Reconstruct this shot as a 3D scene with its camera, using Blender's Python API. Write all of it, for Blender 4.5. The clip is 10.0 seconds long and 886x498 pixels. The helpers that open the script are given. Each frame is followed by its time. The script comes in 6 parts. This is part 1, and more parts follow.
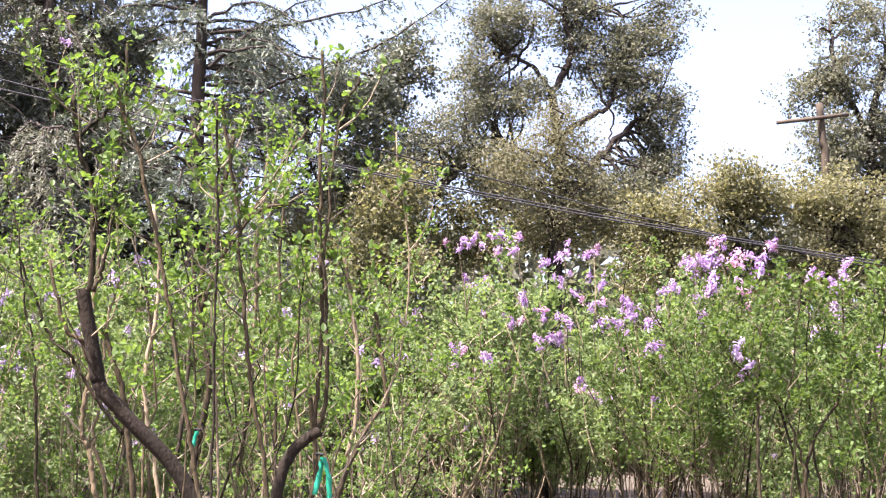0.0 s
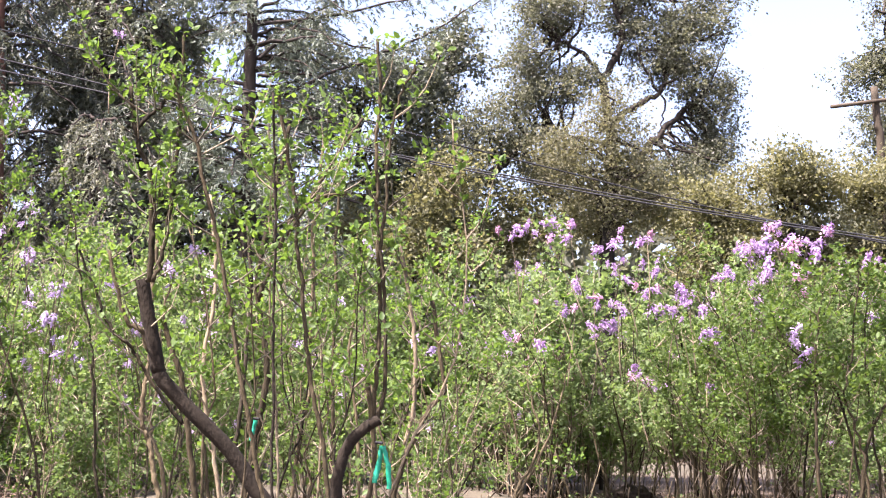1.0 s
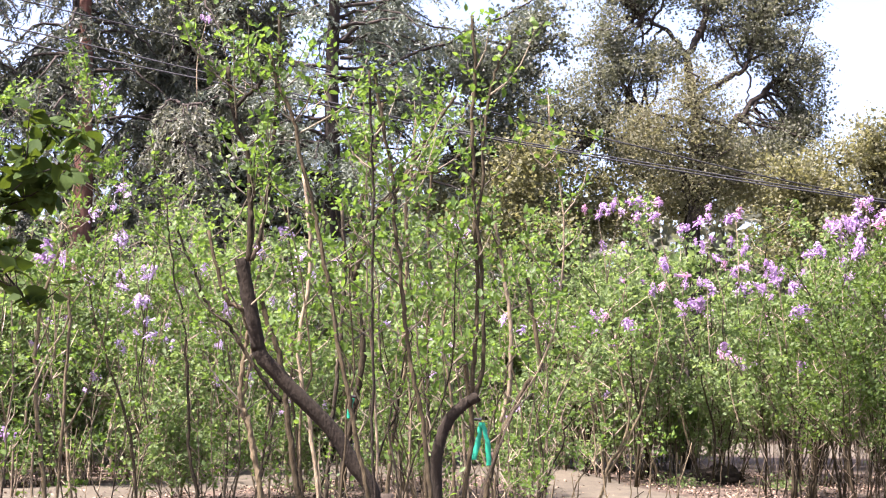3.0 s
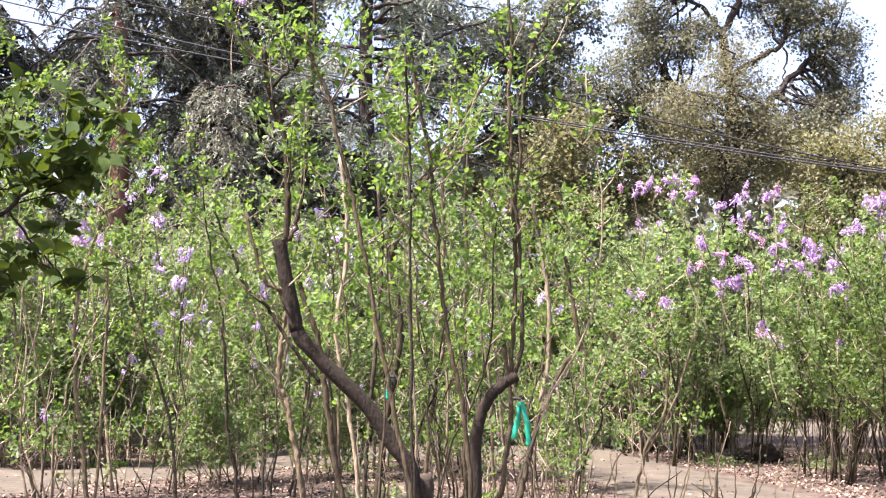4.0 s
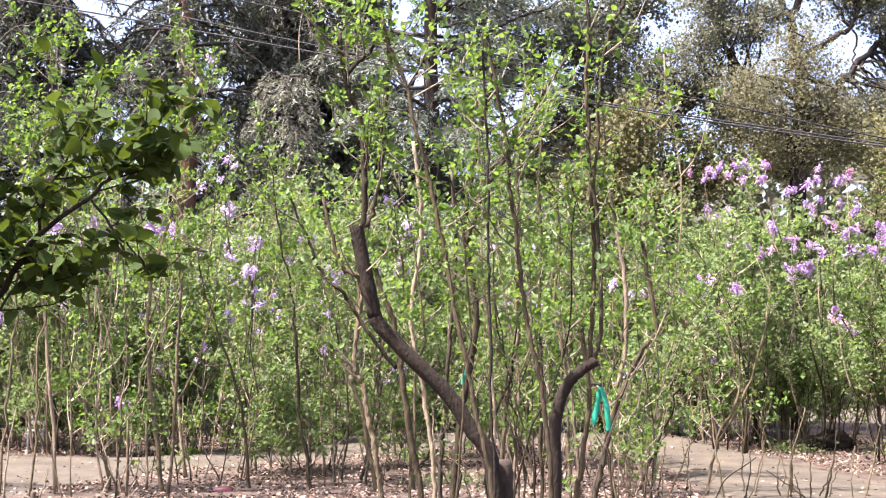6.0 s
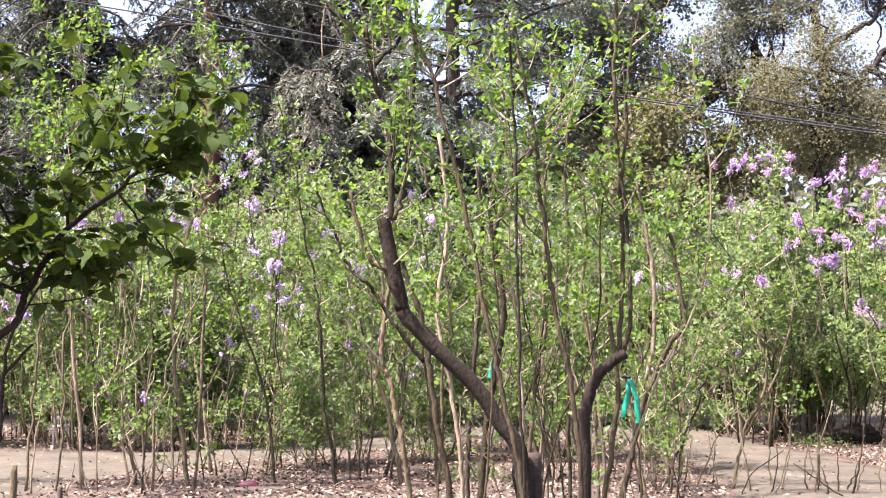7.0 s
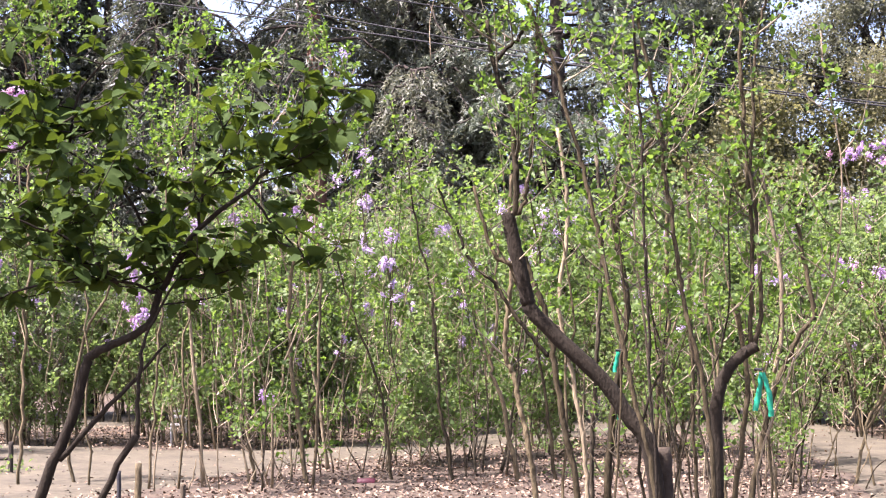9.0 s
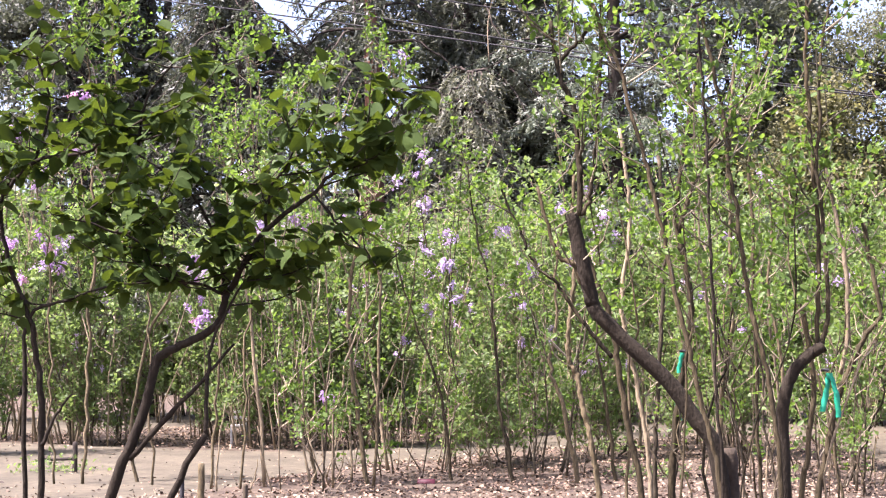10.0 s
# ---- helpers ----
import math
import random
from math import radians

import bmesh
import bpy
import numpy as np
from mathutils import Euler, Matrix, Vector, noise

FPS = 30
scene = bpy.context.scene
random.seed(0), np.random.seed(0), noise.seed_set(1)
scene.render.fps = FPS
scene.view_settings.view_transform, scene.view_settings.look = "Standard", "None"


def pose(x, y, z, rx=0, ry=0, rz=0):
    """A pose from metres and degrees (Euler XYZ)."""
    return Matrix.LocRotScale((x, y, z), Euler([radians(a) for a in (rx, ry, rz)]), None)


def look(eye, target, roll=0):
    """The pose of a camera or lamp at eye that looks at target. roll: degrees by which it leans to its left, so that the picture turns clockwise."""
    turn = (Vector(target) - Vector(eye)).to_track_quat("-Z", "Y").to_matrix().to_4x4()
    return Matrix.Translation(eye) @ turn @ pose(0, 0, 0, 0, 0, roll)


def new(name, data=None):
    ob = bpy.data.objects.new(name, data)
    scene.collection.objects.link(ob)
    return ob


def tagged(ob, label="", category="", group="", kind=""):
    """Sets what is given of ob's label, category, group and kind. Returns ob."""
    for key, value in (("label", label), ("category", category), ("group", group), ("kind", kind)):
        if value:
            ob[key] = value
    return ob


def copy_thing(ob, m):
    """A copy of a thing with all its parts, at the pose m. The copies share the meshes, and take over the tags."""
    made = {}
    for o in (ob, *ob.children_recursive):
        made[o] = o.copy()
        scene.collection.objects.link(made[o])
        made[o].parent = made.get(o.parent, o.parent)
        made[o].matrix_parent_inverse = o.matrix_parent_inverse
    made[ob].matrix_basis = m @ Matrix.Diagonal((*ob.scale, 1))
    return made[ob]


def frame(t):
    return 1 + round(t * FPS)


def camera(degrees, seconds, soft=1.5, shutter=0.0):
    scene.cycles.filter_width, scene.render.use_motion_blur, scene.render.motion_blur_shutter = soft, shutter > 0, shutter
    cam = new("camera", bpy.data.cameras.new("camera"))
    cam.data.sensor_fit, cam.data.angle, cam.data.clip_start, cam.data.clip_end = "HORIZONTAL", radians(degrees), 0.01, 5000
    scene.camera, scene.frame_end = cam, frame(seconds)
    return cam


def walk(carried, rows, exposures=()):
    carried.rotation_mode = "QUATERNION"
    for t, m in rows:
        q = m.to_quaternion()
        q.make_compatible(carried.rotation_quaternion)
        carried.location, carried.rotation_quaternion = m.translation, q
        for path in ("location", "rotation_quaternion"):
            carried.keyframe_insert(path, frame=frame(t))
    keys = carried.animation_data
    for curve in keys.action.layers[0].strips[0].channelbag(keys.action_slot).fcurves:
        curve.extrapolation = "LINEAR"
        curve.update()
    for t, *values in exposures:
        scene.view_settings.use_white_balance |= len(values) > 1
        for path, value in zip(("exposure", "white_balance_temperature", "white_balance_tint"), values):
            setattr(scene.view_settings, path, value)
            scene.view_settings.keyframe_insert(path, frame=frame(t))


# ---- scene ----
# ---- camera ----
cam = camera(34.064, 10.0, soft=1.2)
PATH = [
    (0, (0.1856, -0.0905, 1.4952), (1.5025, 9.7403, 2.7686), 1.420),
    (0.5, (0.1682, -0.0812, 1.4995), (1.3545, 9.7703, 2.7406), 1.292),
    (1, (0.1474, -0.0644, 1.4947), (1.1244, 9.8169, 2.6807), 1.191),
    (1.5, (0.1353, -0.0524, 1.4774), (0.9670, 9.8443, 2.6454), 1.242),
    (2, (0.1164, -0.0439, 1.4755), (0.8272, 9.8694, 2.5804), 1.125),
    (2.5, (0.0876, -0.0511, 1.4708), (0.6727, 9.8714, 2.5671), 1.128),
    (3, (0.0560, -0.0441, 1.4675), (0.4839, 9.8915, 2.5165), 0.982),
    (4.5, (0.0289, 0.0006, 1.4576), (0.1297, 9.9634, 2.3137), 0.643),
    (5, (-0.0000, 0.0000, 1.4500), (-0.0000, 9.9657, 2.2781), 0.700),
    (5.5, (-0.0220, 0.0048, 1.4486), (-0.1615, 9.9685, 2.2889), 0.663),
    (7, (-0.0753, 0.0596, 1.4383), (-0.4660, 10.0207, 2.2290), 0.296),
    (7.5, (-0.0992, 0.0562, 1.4298), (-0.6078, 10.0104, 2.2399), 0.381),
    (8, (-0.1331, 0.0643, 1.4417), (-0.8350, 10.0100, 2.2108), 0.118),
    (8.5, (-0.1648, 0.0729, 1.4412), (-1.0504, 10.0063, 2.1780), -0.160),
    (9, (-0.2025, 0.0702, 1.4303), (-1.2981, 9.9803, 2.1992), -0.290),
    (9.5, (-0.2311, 0.0501, 1.4312), (-1.5421, 9.9328, 2.2144), -0.316),
    (10, (-0.2487, 0.0403, 1.4243), (-1.7219, 9.9002, 2.2063), -0.284),
]
walk(cam, [(t, look(eye, target, roll)) for t, eye, target, roll in PATH], [(0.0, 2.58, 6450, 29.0), (5.0, 2.57, 6350, 29.0), (10.0, 2.54, 6350, 30.0)])

# ---- world, sun, exposure ----
SUN = Vector((-0.54, -0.28, 1.05)).normalized()
world = bpy.data.worlds.new("world")
scene.world = world
world.use_nodes = True
wn = world.node_tree
sky = wn.nodes.new("ShaderNodeTexSky")
sky.sky_type = "NISHITA"
sky.sun_disc = False
sky.sun_elevation = math.asin(SUN.z)
sky.sun_rotation = math.atan2(SUN.x, SUN.y)
sky.dust_density = 4.0
sky.air_density = 0.8
sky.ozone_density = 0.6
wn.nodes["Background"].inputs[1].default_value = 0.1
wn.links.new(sky.outputs[0], wn.nodes["Background"].inputs[0])
sun_data = bpy.data.lights.new("sun", "SUN")
sun_data.energy, sun_data.angle, sun_data.color = 4.2, radians(1.2), (1.0, 0.96, 0.90)
sun = new("sun", sun_data)
sun.matrix_world = look(SUN * 60, (0, 0, 0))


# ---- materials ----
def material(name, dark, light, scale=8.0, rough=0.8, bump=0.3, detail=6.0, island=0.0, stretch=(1, 1, 1), spec=0.3, single=False):
    """A rough surface mottled between two colours at two scales."""
    m = bpy.data.materials.new(name)
    m.use_nodes = True
    n, k = m.node_tree.nodes, m.node_tree.links
    b = n["Principled BSDF"]
    b.inputs["Roughness"].default_value = rough
    b.inputs["Specular IOR Level"].default_value = spec
    co, mp = n.new("ShaderNodeTexCoord"), n.new("ShaderNodeMapping")
    mp.inputs["Scale"].default_value = stretch
    k.new(co.outputs["Object"], mp.inputs["Vector"])
    fine, coarse = n.new("ShaderNodeTexNoise"), n.new("ShaderNodeTexNoise")
    fine.inputs["Scale"].default_value, fine.inputs["Detail"].default_value = scale, detail
    coarse.inputs["Scale"].default_value, coarse.inputs["Detail"].default_value = scale * 0.13, 3.0
    k.new(mp.outputs[0], fine.inputs["Vector"]), k.new(mp.outputs[0], coarse.inputs["Vector"])
    add = n.new("ShaderNodeMath")
    add.operation = "ADD"
    k.new(fine.outputs[0], add.inputs[0]), k.new(coarse.outputs[0], add.inputs[1])
    last = add.outputs[0]
    if island:
        geo, mul, plus = n.new("ShaderNodeNewGeometry"), n.new("ShaderNodeMath"), n.new("ShaderNodeMath")
        mul.operation, plus.operation = "MULTIPLY_ADD", "ADD"
        mul.inputs[1].default_value, mul.inputs[2].default_value = island, -island * 0.5
        k.new(n.new("ShaderNodeObjectInfo").outputs["Random"] if single else geo.outputs["Random Per Island"], mul.inputs[0])
        k.new(last, plus.inputs[0]), k.new(mul.outputs[0], plus.inputs[1])
        last = plus.outputs[0]
    ramp = n.new("ShaderNodeValToRGB")
    ramp.color_ramp.elements[0].position, ramp.color_ramp.elements[1].position = 0.0, 1.0
    ramp.color_ramp.elements[0].color, ramp.color_ramp.elements[1].color = (*dark, 1), (*light, 1)
    half = n.new("ShaderNodeMapRange")
    half.inputs["From Min"].default_value, half.inputs["From Max"].default_value = 0.65, 1.35
    k.new(last, half.inputs["Value"]), k.new(half.outputs[0], ramp.inputs[0])
    k.new(ramp.outputs[0], b.inputs["Base Color"])
    if bump:
        bp = n.new("ShaderNodeBump")
        bp.inputs["Strength"].default_value, bp.inputs["Distance"].default_value = bump, 0.02
        k.new(fine.outputs[0], bp.inputs["Height"]), k.new(bp.outputs[0], b.inputs["Normal"])
    return m


def leaf_material(name, dark, light, through_light=0.45, rough=0.5, single=False, glow=(1.12, 1.1, 0.65), spec=0.4):
    """Leaves: each its own shade, glossy above, and letting sunlight through."""
    m = bpy.data.materials.new(name)
    m.use_nodes = True
    n, k = m.node_tree.nodes, m.node_tree.links
    b, out = n["Principled BSDF"], n["Material Output"]
    b.inputs["Roughness"].default_value = rough
    b.inputs["Specular IOR Level"].default_value = spec
    if single:
        rnd = n.new("ShaderNodeObjectInfo").outputs["Random"]
    else:
        rnd = n.new("ShaderNodeNewGeometry").outputs["Random Per Island"]
    co, big = n.new("ShaderNodeTexCoord"), n.new("ShaderNodeTexNoise")
    big.inputs["Scale"].default_value = 1.6
    k.new(co.outputs["Object"], big.inputs["Vector"])
    mix = n.new("ShaderNodeMath")
    mix.operation = "MULTIPLY_ADD"
    mix.inputs[1].default_value, mix.inputs[2].default_value = 0.55, -0.05
    k.new(rnd, mix.inputs[0])
    plus = n.new("ShaderNodeMath")
    plus.operation = "ADD"
    k.new(mix.outputs[0], plus.inputs[0])
    scaled = n.new("ShaderNodeMath")
    scaled.operation = "MULTIPLY"
    scaled.inputs[1].default_value = 0.5
    k.new(big.outputs[0], scaled.inputs[0]), k.new(scaled.outputs[0], plus.inputs[1])
    ramp = n.new("ShaderNodeValToRGB")
    ramp.color_ramp.elements[0].color, ramp.color_ramp.elements[1].color = (*dark, 1), (*light, 1)
    k.new(plus.outputs[0], ramp.inputs[0]), k.new(ramp.outputs[0], b.inputs["Base Color"])
    tint = n.new("ShaderNodeMix")
    tint.data_type, tint.blend_type = "RGBA", "MULTIPLY"
    tint.inputs["Factor"].default_value = 1.0
    tint.inputs["B"].default_value = (*glow, 1)
    k.new(ramp.outputs[0], tint.inputs["A"])
    tr, sh = n.new("ShaderNodeBsdfTranslucent"), n.new("ShaderNodeMixShader")
    sh.inputs[0].default_value = through_light
    k.new(tint.outputs["Result"], tr.inputs["Color"])
    k.new(b.outputs[0], sh.inputs[1]), k.new(tr.outputs[0], sh.inputs[2]), k.new(sh.outputs[0], out.inputs["Surface"])
    return m


M_LITTER = material("leaf_litter_soil", (0.022, 0.016, 0.0105), (0.102, 0.076, 0.053), 14, 0.95, 0.6)
M_PATH = material("sandy_path", (0.034, 0.0295, 0.0195), (0.098, 0.084, 0.056), 9, 0.95, 0.35)
M_DEAD = material("dead_leaves", (0.027, 0.017, 0.011), (0.27, 0.19, 0.13), 6, 0.7, 0, island=1.4)
M_SHAG = leaf_material("pale_grey_needle", (0.104, 0.115, 0.085), (0.266, 0.280, 0.217), 0.4, 0.6, glow=(1.02, 1, 0.75))
M_BARK = material("dark_bark", (0.0135, 0.0108, 0.0075), (0.03, 0.024, 0.0165), 70, 0.95, 0.5, stretch=(1, 1, 0.5), spec=0.15)
M_STEM = material("tan_stem_bark", (0.033, 0.0265, 0.0165), (0.215, 0.174, 0.111), 48, 0.85, 0.7, island=0.8, stretch=(1, 1, 0.35), single=True, spec=0.2)
M_TWIG = material("pale_twig_bark", (0.1, 0.08, 0.055), (0.33, 0.27, 0.19), 22, 0.8, 0.2, island=1.0)
M_TWIG_DARK = material("olive_twig_bark", (0.05, 0.043, 0.028), (0.20, 0.17, 0.112), 22, 0.8, 0.2, island=1.0)
M_STEM_DARK = material("brown_stem_bark", (0.012, 0.0098, 0.0055), (0.068, 0.054, 0.03), 48, 0.9, 0.7, island=0.6, stretch=(1, 1, 0.35), single=True, spec=0.15)
M_TAN = material("tan_old_bark", (0.03, 0.0245, 0.013), (0.165, 0.131, 0.074), 46, 0.85, 0.8, stretch=(1, 1, 0.35), spec=0.2)
M_CUT = material("sawn_wood", (0.016, 0.012, 0.008), (0.06, 0.046, 0.032), 30, 0.9, 0.5)
M_TREE = material("tree_bark", (0.016, 0.014, 0.012), (0.066, 0.055, 0.045), 6, 0.95, 0.8, stretch=(1, 1, 0.3), spec=0.15)
M_RED = material("reddish_bark", (0.045, 0.022, 0.015), (0.19, 0.095, 0.066), 7, 0.95, 0.8, stretch=(1, 1, 0.3))
M_POLE = material("weathered_timber", (0.036, 0.029, 0.019), (0.1, 0.079, 0.052), 5, 0.9, 0.4, stretch=(1, 1, 0.2))
M_LEAF = leaf_material("young_lilac_leaf", (0.045, 0.098, 0.018), (0.155, 0.245, 0.058), 0.58, 0.5, glow=(1.1, 1.1, 0.6), spec=0.35)
M_LEAF_ONE = leaf_material("single_lilac_leaf", (0.045, 0.098, 0.018), (0.155, 0.245, 0.058), 0.58, 0.5, True, (1.1, 1.1, 0.6), 0.35)
M_LEAF_MID = leaf_material("lilac_leaf", (0.070, 0.125, 0.037), (0.226, 0.298, 0.132), 0.58, 0.55, glow=(1.08, 1.1, 0.7), spec=0.24)
# A darker green kind, its base colour lowered further to stand for shade.
M_LEAF_GREEN = leaf_material("green_lilac_leaf", (0.04, 0.08, 0.018), (0.125, 0.19, 0.05), 0.5, 0.55, glow=(1.1, 1.1, 0.6), spec=0.25)
M_LEAF_GREEN_ONE = leaf_material("single_green_leaf", (0.04, 0.08, 0.018), (0.125, 0.19, 0.05), 0.5, 0.55, True, (1.1, 1.1, 0.6), 0.25)
# Near lilac: the shade over it is put into a darker leaf green.
M_LEAF_NEAR = leaf_material("shade_toned_lilac_leaf", (0.023, 0.044, 0.0105), (0.056, 0.091, 0.024), 0.42, 0.7, glow=(1.3, 1.15, 0.4), spec=0.08)
M_LEAF_NEAR_ONE = leaf_material("single_shade_toned_leaf", (0.023, 0.044, 0.0105), (0.056, 0.091, 0.024), 0.42, 0.7, True, (1.3, 1.15, 0.4), 0.08)
M_OAK = leaf_material("oak_leaf", (0.074, 0.082, 0.055), (0.198, 0.208, 0.148), 0.5, 0.5, glow=(1, 1, 0.75), spec=0.35)
M_OLIVE = leaf_material("olive_green_leaf", (0.1, 0.104, 0.056), (0.25, 0.25, 0.143), 0.52, 0.55, glow=(1.05, 1.02, 0.65), spec=0.25)
M_GOLD = leaf_material("golden_brown_leaf", (0.1, 0.103, 0.062), (0.225, 0.222, 0.14), 0.55, 0.55, glow=(1.03, 1.0, 0.72), spec=0.25)
M_NEEDLE = leaf_material("blue_green_needle", (0.067, 0.088, 0.066), (0.190, 0.225, 0.164), 0.28, 0.5, glow=(1, 1, 0.8))
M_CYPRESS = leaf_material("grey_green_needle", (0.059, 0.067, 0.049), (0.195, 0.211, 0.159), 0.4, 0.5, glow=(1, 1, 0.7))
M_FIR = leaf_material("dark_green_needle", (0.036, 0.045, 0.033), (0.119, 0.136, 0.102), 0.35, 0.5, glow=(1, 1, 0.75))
M_FLOWER = leaf_material("lilac_petal", (0.32, 0.19, 0.39), (0.63, 0.47, 0.67), 0.35, 0.6, glow=(1.05, 0.92, 1.05))
M_FLOWER_PALE = leaf_material("pale_lilac_petal", (0.42, 0.31, 0.50), (0.74, 0.63, 0.78), 0.35, 0.6, glow=(1, 0.95, 1.05))
M_FLOWER_PINK = leaf_material("pink_lilac_petal", (0.44, 0.22, 0.34), (0.75, 0.54, 0.65), 0.35, 0.6, glow=(1.05, 0.92, 1))
M_RIBBON = material("green_plastic_tape", (0.0, 0.17, 0.095), (0.005, 0.25, 0.145), 5, 0.4, 0, spec=0.3)
M_WIRE = material("black_cable", (0.015, 0.015, 0.016), (0.04, 0.04, 0.042), 3, 0.8, 0, spec=0.1)
M_WIRE_GREY = material("grey_cable", (0.024, 0.024, 0.025), (0.05, 0.05, 0.053), 3, 0.75, 0, spec=0.2)
M_WHITE = material("white_paint", (0.26, 0.26, 0.26), (0.48, 0.48, 0.47), 6, 0.6, 0.1)
M_SIGN = material("maroon_plate", (0.06, 0.011, 0.018), (0.10, 0.018, 0.028), 10, 0.5, 0.1)


# ---- mesh helpers ----
rng = np.random.default_rng(7)


def smooth_line(pts, sub=4, wob=0.0):
    """A Catmull-Rom line through the control points, with a little waviness."""
    p = np.asarray(pts, float)
    q = np.vstack([2 * p[0] - p[1], p, 2 * p[-1] - p[-2]])
    out = []
    for i in range(len(p) - 1):
        a, b, c, d = q[i:i + 4]
        for t in np.arange(sub) / sub:
            out.append(0.5 * (2 * b + (c - a) * t + (2 * a - 5 * b + 4 * c - d) * t * t + (3 * b - a - 3 * c + d) * t ** 3))
    out.append(p[-1])
    out = np.array(out)
    if wob:
        out[1:-1] += rng.normal(0, wob, (len(out) - 2, 3))
    return out


def tube(line, r0, r1, sides=6, knots=0.0, cap=True):
    """A tapering round limb along a line: (verts, faces)."""
    n = len(line)
    tan = np.gradient(line, axis=0)
    tan /= np.linalg.norm(tan, axis=1)[:, None] + 1e-9
    ref = np.array([0.31, 0.95, 0.05])
    side = np.cross(tan, ref)
    side /= np.linalg.norm(side, axis=1)[:, None] + 1e-9
    up = np.cross(side, tan)
    r = np.linspace(r0, r1, n)
    if knots:
        r = r * (1 + rng.normal(0, knots, n))
    a = np.arange(sides) * 2 * np.pi / sides
    v = line[:, None] + r[:, None, None] * (side[:, None] * np.cos(a)[None, :, None] + up[:, None] * np.sin(a)[None, :, None])
    v = v.reshape(-1, 3)
    i, j = np.meshgrid(np.arange(n - 1), np.arange(sides), indexing="ij")
    i, j = i.ravel(), j.ravel()
    k = (j + 1) % sides
    f = np.stack([i * sides + j, i * sides + k, (i + 1) * sides + k, (i + 1) * sides + j], 1).tolist()
    if cap:
        f.append([(n - 1) * sides + s for s in range(sides)])
        f.append([sides - 1 - s for s in range(sides)])
    return v, f


def unit(v):
    return v / (np.linalg.norm(v, axis=-1, keepdims=True) + 1e-9)


# leaf shapes: length along y, breadth along x, unit long
KITE = (np.array([(0, 0, 0), (0.36, 0.38, 0.09), (0, 1, -0.06), (-0.36, 0.38, 0.09)]), [(0, 1, 2), (0, 2, 3)])
OVAL = (np.array([(0, 0, 0), (0.2, 0.18, 0.05), (0.29, 0.46, 0.07), (0.17, 0.8, 0.02), (0, 1, -0.06), (-0.17, 0.8, 0.02), (-0.29, 0.46, 0.07), (-0.2, 0.18, 0.05)]),
        [(0, 1, 2, 3, 4), (0, 4, 5, 6, 7)])
HEART = (np.array([(0, 0, 0), (0.22, -0.06, 0.05), (0.39, 0.18, 0.10), (0.33, 0.50, 0.08), (0.18, 0.80, 0.0), (0, 0.98, -0.10),
                   (-0.18, 0.80, 0.0), (-0.33, 0.50, 0.08), (-0.39, 0.18, 0.10), (-0.22, -0.06, 0.05), (0, 0.5, 0)]),
         [(0, 1, 2, 10), (10, 2, 3), (10, 3, 4), (10, 4, 5), (10, 5, 6), (10, 6, 7), (10, 7, 8), (0, 10, 8, 9)])


def axes(along, face):
    """Rotation axes (N,3,3 rows x,y,z) for leaves pointing along, facing about face."""
    y = unit(along)
    x = unit(np.cross(y, face))
    z = np.cross(x, y)
    return np.stack([x, y, z], 1)


def scatter(shape, at, along, face, size):
    """Many leaves as one (verts, faces) piece."""
    sv, sf = shape
    ax = axes(along, face)
    v = at[:, None] + size[:, None, None] * np.einsum("vk,nkc->nvc", sv, ax)
    n, m = len(at), len(sv)
    f = []
    for q in sf:
        f.append((np.arange(n)[:, None] * m + np.array(q)[None]))
    if len({a.shape[1] for a in f}) == 1:
        faces = np.concatenate(f)
    else:
        faces = [row for a in f for row in a.tolist()]
        return v.reshape(-1, 3), faces
    return v.reshape(-1, 3), faces


def join(pieces, name, mat, parent=None, label="", smooth=True, kind=""):
    """Joins (verts, faces) pieces into ONE mesh object."""
    vs, fs, at = [], [], 0
    for v, f in pieces:
        v = np.asarray(v, float).reshape(-1, 3)
        vs.append(v)
        if isinstance(f, np.ndarray):
            fs.extend((f + at).tolist())
        else:
            fs.extend([[c + at for c in q] for q in f])
        at += len(v)
    me = bpy.data.meshes.new(name)
    me.from_pydata(np.concatenate(vs).tolist(), [], fs)
    me.materials.append(mat)
    if smooth:
        me.polygons.foreach_set("use_smooth", np.ones(len(me.polygons), bool))
    me.update()
    ob = new(name, me)
    if parent is not None:
        ob.parent = parent
    return tagged(ob, label=label, kind=kind)


def thing(name, at, label, category, group="", kind=""):
    ob = new(name)
    ob.empty_display_size = 0.2
    ob.matrix_basis = Matrix.Translation(at)
    return tagged(ob, label, category, group, kind)


def box(sx, sy, sz, at=(0, 0, 0), bevel=0.004):
    bm = bmesh.new()
    bmesh.ops.create_cube(bm, size=1, matrix=Matrix.Translation(at) @ Matrix.Diagonal((sx, sy, sz, 1)))
    if bevel:
        bmesh.ops.bevel(bm, geom=bm.edges[:], offset=bevel, segments=1, affect="EDGES")
    v = np.array([q.co[:] for q in bm.verts])
    f = [[q.index for q in p.verts] for p in bm.faces]
    bm.free()
    return v, f


